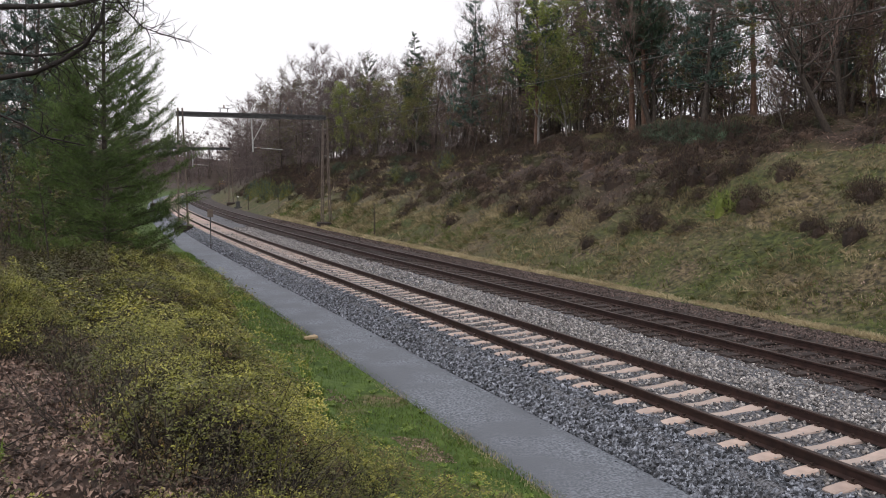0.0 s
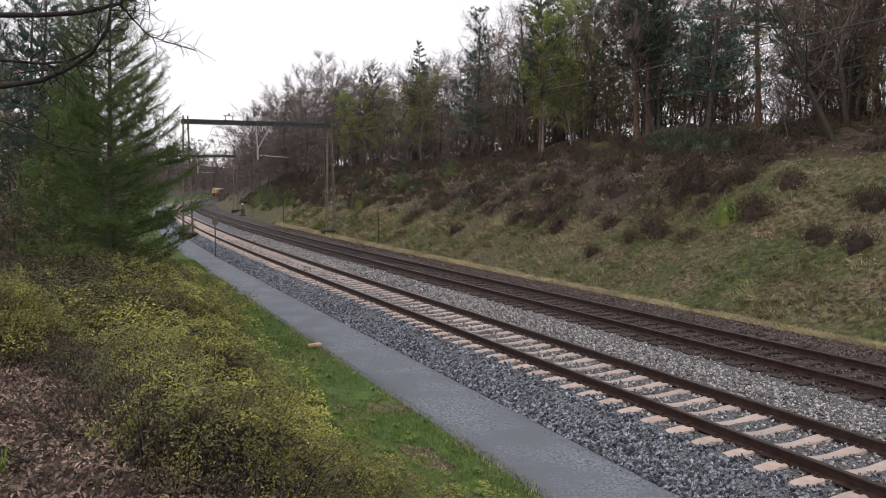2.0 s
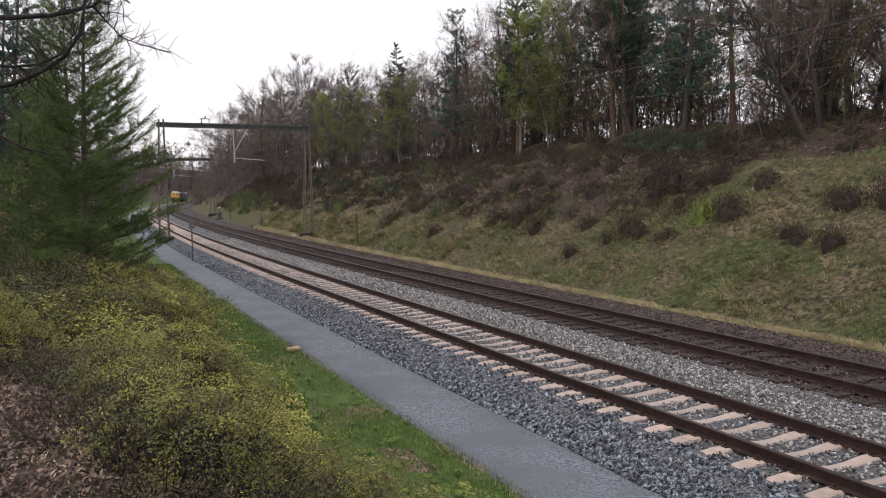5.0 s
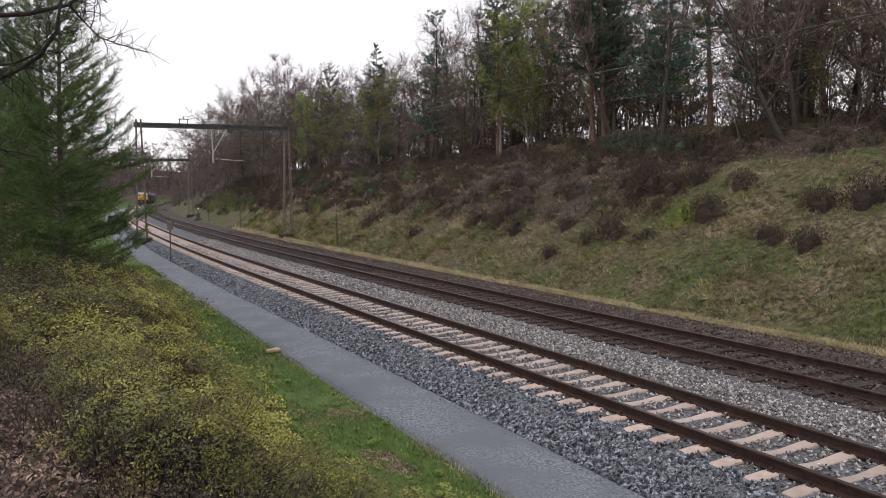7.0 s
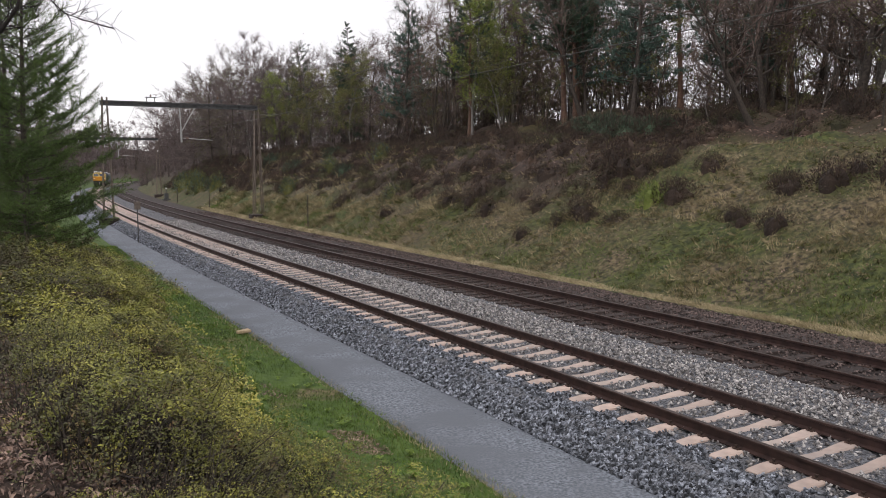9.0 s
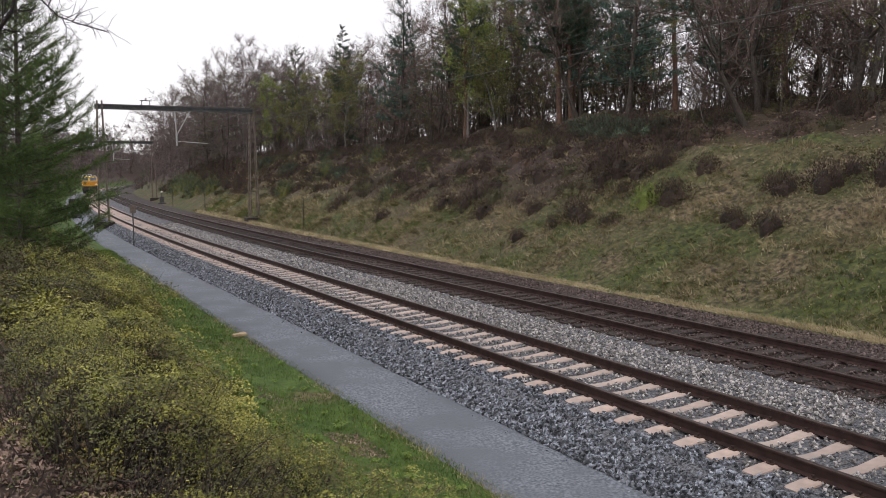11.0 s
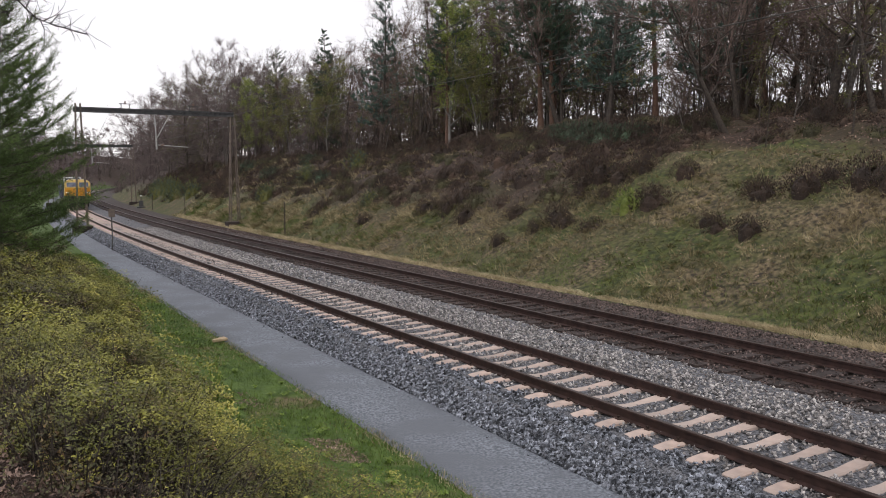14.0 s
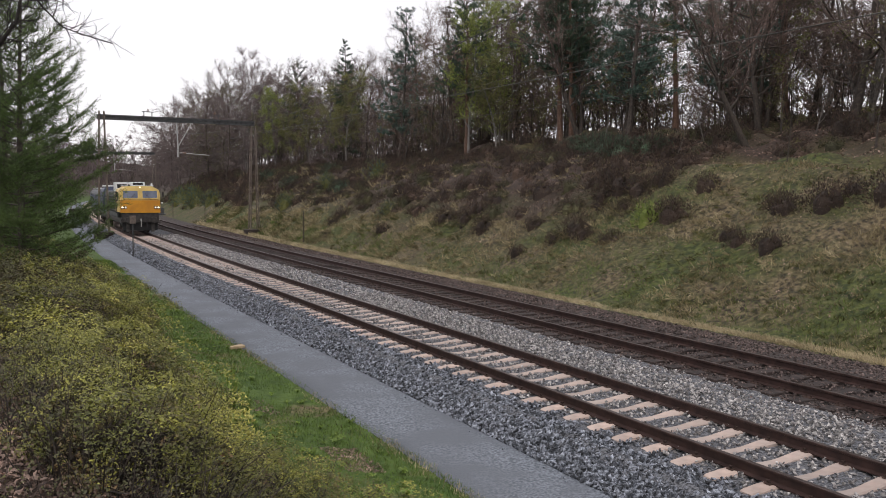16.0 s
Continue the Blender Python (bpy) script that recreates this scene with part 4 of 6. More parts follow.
BRUSH = [deciduous(37, 3.6, 0.04, 2.0, 12, M["bark_dark"], M["leaf_bud"], 420, 0.075, stems=4, subs=3, twigs=7, twig_w=0.026, thick=0.012, lean=0.2),
         deciduous(38, 4.4, 0.05, 2.2, 12, M["bark_dark"], M["leaf_olive"], 420, 0.075, stems=4, subs=3, twigs=7, twig_w=0.026, thick=0.012, lean=0.2)]
BRUSH_FAR = [deciduous(45, 4.0, 0.05, 2.3, 8, M["bark_dark"], M["twig_far"], 420, 0.06, stems=4, subs=4, twigs=12, twig_w=0.028, thick=0.012, lean=0.2, twig_mat=M["twig_far"])]
TREE_TEXT = {
    "thicket": ("undergrowth_bush", "distant grey-brown thicket beside the curve", "bush"),
    "far": ("broadleaf_tree", "distant brownish budding tree in a dense wood", "tree"),
    "distant": ("broadleaf_tree", "distant grey-brown tree closing the valley", "tree"),
    "brush": ("undergrowth_bush", "twiggy brown undergrowth beneath the trees", "bush"),
    "pine": ("pine_tree", "tall Scots pine with reddish trunk and dark needles", "pine tree"),
    "blue": ("pine_tree", "bushy blue-green pine standing on the bank", "pine tree"),
    "spruce": ("spruce_tree", "dark conical spruce rising above the woods", "spruce tree"),
    "oak": ("oak_tree", "gnarled dark oak with almost bare crooked limbs", "oak tree"),
    "brown": ("broadleaf_tree", "brownish budding broadleaf tree at the wood's edge", "tree"),
    "birch": ("birch_tree", "slender birch with fresh yellow-green spring leaves", "birch tree"),
    "bare": ("birch_tree", "pale leafless birch with fine twigs", "birch tree"),
    "thin": ("sapling", "thin crooked sapling with sparse spring buds", "sapling")}
KINDS = {"pine": PINES, "blue": BLUES, "spruce": SPRUCE, "oak": OAKS, "brown": BROWNS, "birch": BIRCH, "bare": BARE, "thin": THIN, "far": FAR, "brush": BRUSH, "distant": DISTANT, "thicket": BRUSH_FAR}


def tree(kind, s, o, scale=1.0, v=None, turn=None, tilt=(0, 0), group="trees on the far bank"):
    name, label, cat = TREE_TEXT[kind]
    ks = KINDS[kind]
    return plant(name, ks[R.randrange(len(ks)) if v is None else v], s, o, label, cat, group, scale * R.uniform(0.95, 1.05), (R.uniform(0, 360) if tilt == (0, 0) else 0) if turn is None else turn, -0.05, tilt)


def build_far_bank_trees():
    for kind, s, o, sc, v, tilt in [
            ("blue", 36.5, 23.6, 1.05, 0, (0, 0)), ("pine", 36, 27, 1.05, 1, (0, 0)), ("blue", 40, 26.5, 0.8, 1, (0, 0)), ("blue", 42, 24.5, 0.75, 1, (0, 0)),
            ("pine", 45, 25, 1.1, 0, (0, 0)), ("pine", 44, 25.3, 1.15, 1, (0, 2)), ("pine", 42.6, 24.2, 1.1, 0, (0, 0)), ("pine", 43.3, 23.8, 1.1, 1, (0, 0)), ("oak", 41.6, 24.0, 0.9, 1, (0, -6)),
            ("birch", 51.5, 21.4, 1.0, 0, (0, 0)), ("birch", 53, 25, 1.1, 0, (0, 0)), ("birch", 48.5, 22.0, 0.7, 1, (0, 0)), ("brown", 56, 25, 1.15, 0, (0, 0)), ("oak", 58.6, 24, 1.1, 1, (0, 9)),
            ("brown", 61, 24, 1.1, 1, (0, 0)), ("blue", 64, 21.4, 1.0, 0, (0, 0)), ("pine", 52, 21.5, 0.95, 0, (0, 0)), ("pine", 63, 27, 1.12, 1, (0, 0)), ("brown", 69, 23, 0.82, 0, (0, 0)), ("oak", 76, 23, 0.78, 0, (0, 0)),
            ("spruce", 82.5, 23, 1.08, 0, (0, 0)), ("birch", 75.5, 20.8, 0.95, 1, (0, 0)), ("birch", 81, 20.6, 0.95, 1, (0, 0)), ("birch", 86, 20.4, 0.95, 1, (0, 0)), ("pine", 102, 23.5, 0.98, 1, (0, 0)), ("birch", 98, 19.6, 0.92, 0, (0, 0)), ("birch", 94, 20.4, 0.7, 1, (0, 0)),
            ("bare", 114, 22, 1.15, 0, (0, 0)), ("bare", 120.5, 21.5, 1.40, 0, (0, 0)), ("birch", 108, 21, 0.8, 1, (0, 0)), ("brown", 118, 23, 0.9, 0, (0, 0)), ("brown", 126, 22, 0.9, 1, (0, 0)),
            ("oak", 26.2, 21.8, 0.85, 1, (0, -14)), ("oak", 29.7, 27, 1.0, 2, (0, 0)), ("oak", 28.5, 25.5, 0.9, 1, (0, 5)), ("oak", 23.4, 25.4, 1.25, 0, (0, 0)), ("brown", 24.6, 28, 1.2, 1, (0, 0)),
            ("thin", 21.8, 19.0, 0.5, 0, (0, 8)), ("oak", 20.0, 24, 1.1, 2, (0, -6)), ("oak", 16.5, 26, 1.2, 1, (0, 0)), ("brown", 33, 28, 1.0, 0, (0, 0)), ("oak", 31, 31, 1.0, 0, (0, 0)),
            ("thin", 28.5, 19.5, 0.35, 1, (0, 10)), ("thin", 66, 20, 0.8, 0, (0, 0)), ("thin", 70, 20.5, 0.85, 1, (0, 5)), ("thin", 73, 20, 0.7, 0, (0, -5)), ("thin", 62, 21, 0.9, 1, (0, 0)),
            ("thin", 86, 20, 0.9, 0, (0, 0)), ("thin", 92, 20, 0.9, 1, (0, 0)), ("thin", 80, 20.5, 0.8, 0, (0, 0)), ("thin", 56, 21.5, 0.8, 1, (0, 0)), ("thin", 48, 22, 0.8, 0, (0, 0))]:
        tree(kind, s, o, sc, v, None, tilt)
    for s, o, sc in [(47, 27, 1.15), (54.5, 27, 1.1), (73, 25, 0.8), (59, 22.5, 0.85)]:
        tree("brown", s, o, sc)
    # the wood's edge on the inside of the curve
    for s, o, h in [(98, 20, 11.7), (104, 17.5, 12.2), (110, 20.5, 13), (116, 17, 12.8), (119, 20, 13.9), (125, 18, 13.2), (131, 17, 13.3), (134, 20, 14.4), (140, 18, 14.2), (146, 17, 14.6),
                    (153, 20, 15), (160, 17.5, 14.6), (168, 19.5, 15.5), (176, 17, 15.5), (186, 18, 15), (196, 17, 15.2), (208, 18, 15.5), (222, 17, 15.5), (238, 16, 16), (252, 17, 16.5), (268, 18, 16.5)]:
        tree("far", s, o, h / 11.0, R.choice((0, 1, 0, 1, 0, 1, 2)), group="distant trees along the curve")
    for i in range(24):
        tree("thicket", 60 + i * 3.2, R.uniform(19.0, 23), R.uniform(0.7, 1.2), group="undergrowth in the wood")
    for i in range(14):
        tree("thicket", 246 + i * 4, R.uniform(8.6, 10.6), R.uniform(0.7, 1.0), group="distant bushes along the curve")
    # the wood behind
    for i in range(62):
        s = 8 + i * 1.8 + R.uniform(-0.8, 0.8)
        tree(R.choice(("oak", "brown", "pine", "far", "far", "brown", "blue")) if s < 75 else "far", s, R.uniform(26.5, 40), R.uniform(0.9, 1.2) if s < 68 else R.uniform(0.78, 0.95))
    for i in range(14):
        tree("far", 6 + i * 8 + R.uniform(-1, 1), R.uniform(41, 56), R.uniform(0.9, 1.2))
    for i in range(26):
        tree("thin", 14 + i * 3.2 + R.uniform(-1, 1), R.uniform(21, 27), R.uniform(0.6, 1.0))
    for i in range(62):
        tree("brush", 10 + i * 1.6 + R.uniform(-1, 1), R.uniform(25.5, 34), R.uniform(0.6, 1.1), group="undergrowth in the wood")
    for i in range(26):
        tree("far", 84 + i * 2.2 + R.uniform(-1, 1), R.uniform(21, 30), R.uniform(0.82, 1.0), R.choice((0, 1, 1, 2)))
    for i in range(44):
        s = 118 + i * 4.6 + R.uniform(-2, 2)
        tree("far", s, R.uniform(17.5, 30), R.uniform(0.95, 1.12) if s < 260 else R.uniform(0.9, 1.2), None if s < 150 else R.choice((0, 1, 0, 1, 3)), group="distant trees along the curve")
    for i in range(30):
        tree("thicket", 84 + i * 4, R.uniform(19.5, 27), R.uniform(0.9, 1.5), group="undergrowth in the wood")
    for i in range(34):
        tree("thicket", 132 + i * 5, R.uniform(10.5, 17), R.uniform(0.6, 1.1), group="distant bushes along the curve")
    for i in range(30):
        tree("distant", 440 + R.uniform(0, 70), -70 + i * 3.4, R.uniform(1.2, 1.6), group="distant trees along the curve")
    for i in range(18):
        tree("brush", 9 + i * 1.6, R.uniform(30, 38), R.uniform(1.0, 1.7), group="undergrowth in the wood")
    for i in range(30):
        tree("brush", 40 + i * 1.5, R.uniform(24, 31), R.uniform(0.9, 1.5), group="undergrowth in the wood")
    for i in range(14):
        tree("far", 4 + i * 3.4 + R.uniform(-0.8, 0.8), R.uniform(33, 46), R.uniform(0.75, 1.0), R.choice((0, 1, 0, 1, 2)))
    for i in range(16):
        tree("thicket", 8 + i * 2.4, R.uniform(30, 40), R.uniform(1.1, 1.7), group="undergrowth in the wood")
    for i in range(12):
        tree("brown", 44 + i * 4.2 + R.uniform(-1, 1), R.uniform(25.5, 32), R.uniform(0.9, 1.1))
    for i in range(5):
        tree("far", 8 + i * 5, R.uniform(33, 42), R.uniform(0.8, 1.1), R.choice((0, 1, 2)))
    for i in range(26):
        tree("thicket", 440 + R.uniform(0, 30), -58 + i * 2.9, R.uniform(2.2, 3.2), group="distant bushes along the curve")
    for i in range(14):
        tree("thicket", 180 + i * 14, R.uniform(-16, -9), R.uniform(1.4, 2.2), group="distant bushes along the curve")
    for i in range(22):
        s = 300 + i * 5 + R.uniform(-2, 2)
        tree("distant", s, R.uniform(11, 24), R.uniform(1.0, 1.3), group="distant trees along the curve")
    for i in range(34):
        tree("distant", 420 + R.uniform(0, 70), -66 + i * 2.9 + R.uniform(-1, 1), R.uniform(1.2, 1.6), group="distant trees along the curve")
    for i in range(34):
        s = 125 + i * 9 + R.uniform(-2, 2)
        tree("distant", s, R.uniform(-30, -9), R.uniform(0.9, 1.3), group="distant trees along the curve")
    for i in range(16):
        tree("thicket", 296 + i * 3.2, R.uniform(10.2, 13.5), R.uniform(0.9, 1.3), group="distant bushes along the curve")
    for i in range(22):
        tree("thicket", 80 + i * 9, R.uniform(-10, -7.2), R.uniform(0.7, 1.1), group="bushes along the near bank")


def build_left_trees():
    plant("larch_tree", larch(41, 6.2, 1.72, 124, 1.2), 16.7, -8.80, "young larch with feathery fresh green needles", "larch tree", "", 1.0, 40)
    plant("larch_tree", larch(46, 6.6, 1.8, 100, 0.95), 20.6, -8.95, "young larch with sparse feathery green needles", "larch tree", "", 1.0, 165)
    plant("larch_tree", larch(42, 3.2, 1.1, 60), 19.5, -9.9, "small young larch with fresh green needles", "larch tree", "", 1.0, 90)
    for kind, s, o, sc, v in [("blue", 30, -12.6, 0.7, 1), ("spruce", 32, -9.9, 0.62, 0), ("blue", 36.5, -11.1, 0.95, 1), ("blue", 26, -12.5, 0.62, 0), ("blue", 33, -13.4, 0.9, 0), ("brown", 28, -14.6, 0.8, 2), ("brown", 24, -13.4, 0.6, 2), ("blue", 42, -11.9, 0.9, 0), ("spruce", 23, -10.9, 0.30, 0), ("brush", 19, -11.6, 0.5, 1), ("brush", 23, -12.4, 0.6, 1), ("brush", 27, -12.9, 0.7, 1), ("brush", 31, -11.9, 0.6, 1), ("brush", 18, -10.6, 0.4, 1), ("brush", 26, -10.9, 0.5, 1),
                              ("oak", 40, -11.0, 0.8, 0), ("pine", 43, -9.6, 0.75, 1), ("brown", 48, -11.5, 0.8, 0), ("spruce", 52, -10.2, 0.7, 0), ("brown", 58, -12.5, 0.9, 1), ("brown", 60, -9.4, 0.7, 0),
                              ("oak", 70, -11, 0.8, 1), ("brown", 78, -10, 0.8, 2), ("brown", 90, -12, 0.8, 0), ("oak", 98, -9.5, 0.7, 1), ("brown", 112, -11, 0.8, 0), ("pine", 34, -14.5, 0.85, 1), ("pine", 46, -14, 0.9, 0),
                              ("brown", 56, -15, 0.9, 1), ("brown", 68, -14, 0.9, 0), ("thin", 19, -10.4, 0.55, 0), ("thin", 22, -9.9, 0.5, 1), ("thin", 13.5, -9.7, 0.3, 0), ("brush", 25, -9.6, 0.45, 0), ("brush", 29, -11.8, 0.6, 1),
                              ("brush", 21, -11.4, 0.5, 0), ("brush", 33, -9.2, 0.5, 1), ("brush", 38, -10.6, 0.6, 0), ("brush", 44, -12, 0.6, 1), ("brush", 50, -9.2, 0.6, 0), ("brush", 57, -10.5, 0.7, 1)]:
        tree(kind, s, o, sc, v, group="trees on the near bank")


HEATH = [clump(51, 0.6, 0.62, 1250, (0.065, 0.030), M["heather"], M["heather_green"], 0.08), clump(52, 0.6, 0.50, 1150, (0.065, 0.030), M["heather"], M["heather_green"], 0.18),
         clump(53, 0.6, 0.46, 1100, (0.065, 0.030), M["heather_green"], M["heather"], 0.55)]
BROOM = clump(54, 0.6, 0.95, 1300, (0.16, 0.02), M["leaf_spring"], M["grass_green"], 0.4, 0.5)
BROOM_DULL = clump(56, 0.6, 0.75, 1100, (0.16, 0.026), M["leaf_olive"], M["needle_blue"], 0.45, 0.5)
JUNIPER = clump(55, 1.3, 0.9, 4200, (0.16, 0.030), M["needle_pine"], M["heather"], 0.45, 0.5)


def heath_bush(s, o, width, v=None, squash=None):
    plant("heather_bush", HEATH[R.choice((0, 0, 1, 1, 2)) if v is None else v], s, o, "dark brown winter heather bush on the slope", "heather", "heather on the slope",
          width * 0.85, R.uniform(0, 360), -0.04, (0, 0), R.uniform(0.8, 1.15) if squash is None else squash)


def heather_cover():
    """The closed heath between the single bushes: many low clumps in one cover."""
    rng = np.random.default_rng(57)
    kinds = []
    for k, (dull, h) in enumerate(((0, 0.42), (0, 0.55), (1, 0.40))):
        m = clump(151 + k, 0.6, h, 420, (0.08, 0.042), M["heather"], M["heather"], 0.5, 0.4)[0][1]
        v = np.empty(len(m.vertices) * 3, np.float32)
        m.vertices.foreach_get("co", v)
        kinds.append((v.reshape(-1, 3), [tuple(q.vertices) for q in m.polygons], dull))
    V, F, I, n0 = [], [], [], 0
    count = 0
    while count < 860:
        if count < 760:
            s, o = 26.5 + 125 * rng.random() ** 1.3, rng.uniform(11.0, 22.5)
            lower = np.interp(s, [26, 29, 34, 60, 150], [16.6, 15.2, 13.6, 12.6, 11.2])
            if o < lower or rng.random() > 0.45 + 0.12 * (o - lower) + 0.4 * float(lump(s * 0.6, o, 1.0, 4.0)):
                continue
        else:
            s, o = rng.uniform(13, 36), rng.uniform(20.5, 30)
        x, y = on(s, o)
        w = rng.uniform(0.6, 1.35) * (1.0 if s < 80 else 1.3)
        v, f, dull = kinds[int(rng.integers(0, 3))]
        a = rng.random() * 6.283
        c, sn = math.cos(a) * w, math.sin(a) * w
        V.append(np.stack([v[:, 0] * c - v[:, 1] * sn + float(x), v[:, 0] * sn + v[:, 1] * c + float(y), v[:, 2] * w * rng.uniform(0.7, 1.1) + float(land(s, o)) - 0.05], 1))
        F += [tuple(q + n0 for q in p) for p in f]
        I += [1 if dull and rng.random() < 0.8 else 0] * len(f)
        n0 += len(v)
        count += 1
    tagged(new("heather_cover", mesh_from("heather_cover", np.concatenate(V), F, [M["heather"], M["heather_green"]], I)), "closed cover of dark brown winter heather on the upper slope", "heather", kind="stuff")


def build_heath():
    for s, o, w in [(25.2, 12.8, 1.35), (27.8, 13.1, 1.6), (27.0, 12.9, 1.1), (28.5, 12.4, 1.0), (37.2, 13.1, 1.5), (34.7, 12.7, 1.5), (39.1, 12.9, 1.5), (23.5, 14.4, 1.8), (28.2, 16.1, 2.0),
                    (29.4, 16.3, 1.9), (27.2, 16.2, 1.7), (28.7, 15.4, 1.5), (26.4, 16.7, 1.4), (23.7, 16.5, 1.3), (18.9, 15.2, 1.4), (17.9, 13.2, 1.2), (19.2, 13.3, 1.1), (52, 10.6, 0.9), (44.6, 11.4, 1.1),
                    (30.9, 13.1, 1.2), (27.0, 15.1, 0.9), (28.3, 14.7, 0.8), (19.5, 15.7, 1.2), (17.6, 15.7, 1.6), (15.6, 16.4, 1.9), (14.6, 16.0, 1.6), (20, 13.7, 0.9), (17.2, 16.6, 1.0), (24.2, 15.3, 1.0)]:
        heath_bush(s, o, w, R.choice((0, 1)), R.uniform(0.9, 1.1))
    n = 0
    while n < 225:
        s, o = 26 + 116 * R.random() ** 1.25, R.uniform(10.6, 20.5)
        lower = np.interp(s, [26, 29, 34, 60, 150], [16.4, 14.8, 13.2, 12.0, 11.0])
        band = float(lump(s * 0.7, o, 1.1, 4.0))
        p = 0.05 if o < lower else min(1.0, 0.35 + (o - lower) * 0.22 + 0.35 * band)
        if R.random() < p:
            heath_bush(s, o, R.uniform(0.55, 1.5) * (1.0 if s < 80 else 1.2))
            n += 1
    for k in range(30):
        heath_bush(R.uniform(27, 70), R.uniform(19.5, 25), R.uniform(1.0, 2.0), R.choice((0, 0, 1)))
    for k in range(20):
        heath_bush(R.uniform(13, 30), R.uniform(22.5, 31), R.uniform(0.8, 2.0), R.choice((0, 1, 2)))
    heather_cover()
    plant("broom_bush", BROOM, 24.4, 14.0, "fresh light green broom bush among the heather", "bush", "", 1.1, 0, -0.05, (0, 0), 0.8)
    for s, o, w in [(47.5, 13.2, 1.1), (70, 13.0, 1.6), (58, 17, 1.6), (101, 12.5, 2.2), (110, 12, 2.6), (118, 12.5, 3.0), (126, 12, 3.0), (66, 15.5, 1.4)]:
        plant("broom_bush", BROOM_DULL, s, o, "dull green broom bush on the slope", "bush", "green bushes on the slope", w, R.uniform(0, 360))
    for s, o, w in [(36.3, 21.3, 2.6), (34.5, 20.8, 2.6), (33.0, 20.4, 2.6), (31.3, 20.7, 2.2), (38, 22, 2.6), (62.4, 15.6, 1.9), (40, 22.4, 2.0), (54, 20.4, 1.8), (78, 16, 2.2), (72, 18, 2.0), (90, 17, 2.4)]:
        plant("juniper_bush", JUNIPER, s, o, "low dark blue-green evergreen bush on the bank", "bush", "evergreen bushes on the bank", w * 0.42, R.uniform(0, 360), -0.1)


BILB = [bilberry(61, 0.60, 0.46, 4600, 0.0125, M["leaf_bilberry"], sprays=90), bilberry(62, 0.68, 0.40, 4600, 0.0125, M["leaf_bilberry"], sprays=90), bilberry(63, 0.50, 0.54, 4200, 0.012, M["leaf_bilberry"], sprays=80),
        bilberry(64, 0.5, 0.36, 900, 0.0085, M["leaf_dull_shaded"], 34, True, 40), bilberry(65, 0.56, 0.46, 8500, 0.0078, M["leaf_bilberry"], sprays=110), bilberry(66, 0.48, 0.54, 8000, 0.0078, M["leaf_bilberry"], sprays=100),
        bilberry(67, 0.58, 0.46, 3200, 0.0125, M["leaf_dull_shaded"], sprays=80)]


def build_bilberry():
    n = 0
    while n < 225:
        s, o = 2.8 + 27 * R.random() ** 1.35, R.uniform(-10.6, -5.6)
        edge = -7.1 + 0.022 * max(0.0, s - 12) + 0.25 * math.sin(s * 1.9) * math.sin(s * 0.77)
        if o > edge or (o < -9.0 and s < 7.4 - 1.2 * (o + 10.6)) and R.random() < 0.88 or (o < -9.6 and s > 12 and R.random() < 0.6):
            continue
        if math.hypot(s, o + 9.3) < 2.7:
            continue
        # mounds with low hollows between them
        mound = 1.0 + 0.5 * float(lump(s, o, 2.6, 2.0))
        if mound < 0.55 and R.random() < 0.6:
            continue
        low = s < 7.5 and o < -7.9
        # Kind 6 carries the trees' shade in its darker leaves.
        v = 3 if low and R.random() < 0.7 else R.choice((4, 5, 4, 5, 4, 5, 3)) if s < 9.0 else 6 if o < -8.6 and R.random() < 0.75 else R.choice((0, 1, 2, 0, 1, 2, 6))
        plant("bilberry_shrub", BILB[v], s, o, "low bilberry shrub with small yellow-green leaves" if v not in (3, 6) else "twiggy brown bilberry shrub with few leaves" if v == 3 else "dull brownish-green bilberry shrub, coloured darker for tree shade", "shrub", "bilberry shrubs on the near bank",
              R.uniform(0.9, 1.1) * min(1.25, max(0.65, mound)), R.uniform(0, 360), -0.05, (R.uniform(-10, 10), R.uniform(-10, 10)), R.uniform(0.85, 1.15))
        n += 1
    for _ in range(26):
        plant("bilberry_shrub", BILB[3], R.uniform(10, 26), R.uniform(-12.5, -9.2), "twiggy brown bilberry shrub with few leaves", "shrub", "bilberry shrubs on the near bank", R.uniform(0.8, 1.4), R.uniform(0, 360))


def below_heath(rng, s, o):
    """Keeps grass on the lower slope and lets only a little of it into the heath."""
    return (o < np.interp(s, [10, 25, 28, 34, 60, 150], [30, 18.0, 15.6, 13.6, 12.5, 11.3])) | (rng.random(len(s)) < 0.22)


def scatter_blades(name, n, s0, s1, o0, o1, length, width, mat, label, seed, patch=None, flat=0.5):
    rng = np.random.default_rng(seed)
    s, o = s0 + (s1 - s0) * rng.random(n) ** 1.35, rng.uniform(o0, o1, n)
    x, y = on(s, o)
    if patch is not None:
        k = lump(x, y, patch[0], seed) + 0.5 * lump(x, y, patch[0] * 2.7, seed + 3) + rng.normal(0, 0.25, n) > patch[1]
        s, o, x, y = s[k], o[k], x[k], y[k]
    if o0 > 8 and mat is not M["heather"]:
        k = below_heath(rng, s, o)
        s, o, x, y = s[k], o[k], x[k], y[k]
    pos = np.stack([x, y, land(s, o) - 0.01], 1)
    m = len(pos)
    d = np.stack([rng.normal(0, flat, m), rng.normal(0, flat, m), np.ones(m)], 1)
    far = 1 + np.clip((s - 20) / 40, 0, 1.5)
    v, f = blades(rng, pos, d, length * far, width * far, 0.1)
    tagged(new(name, mesh_from(name, v, f, [mat])), label, "grass", kind="stuff")


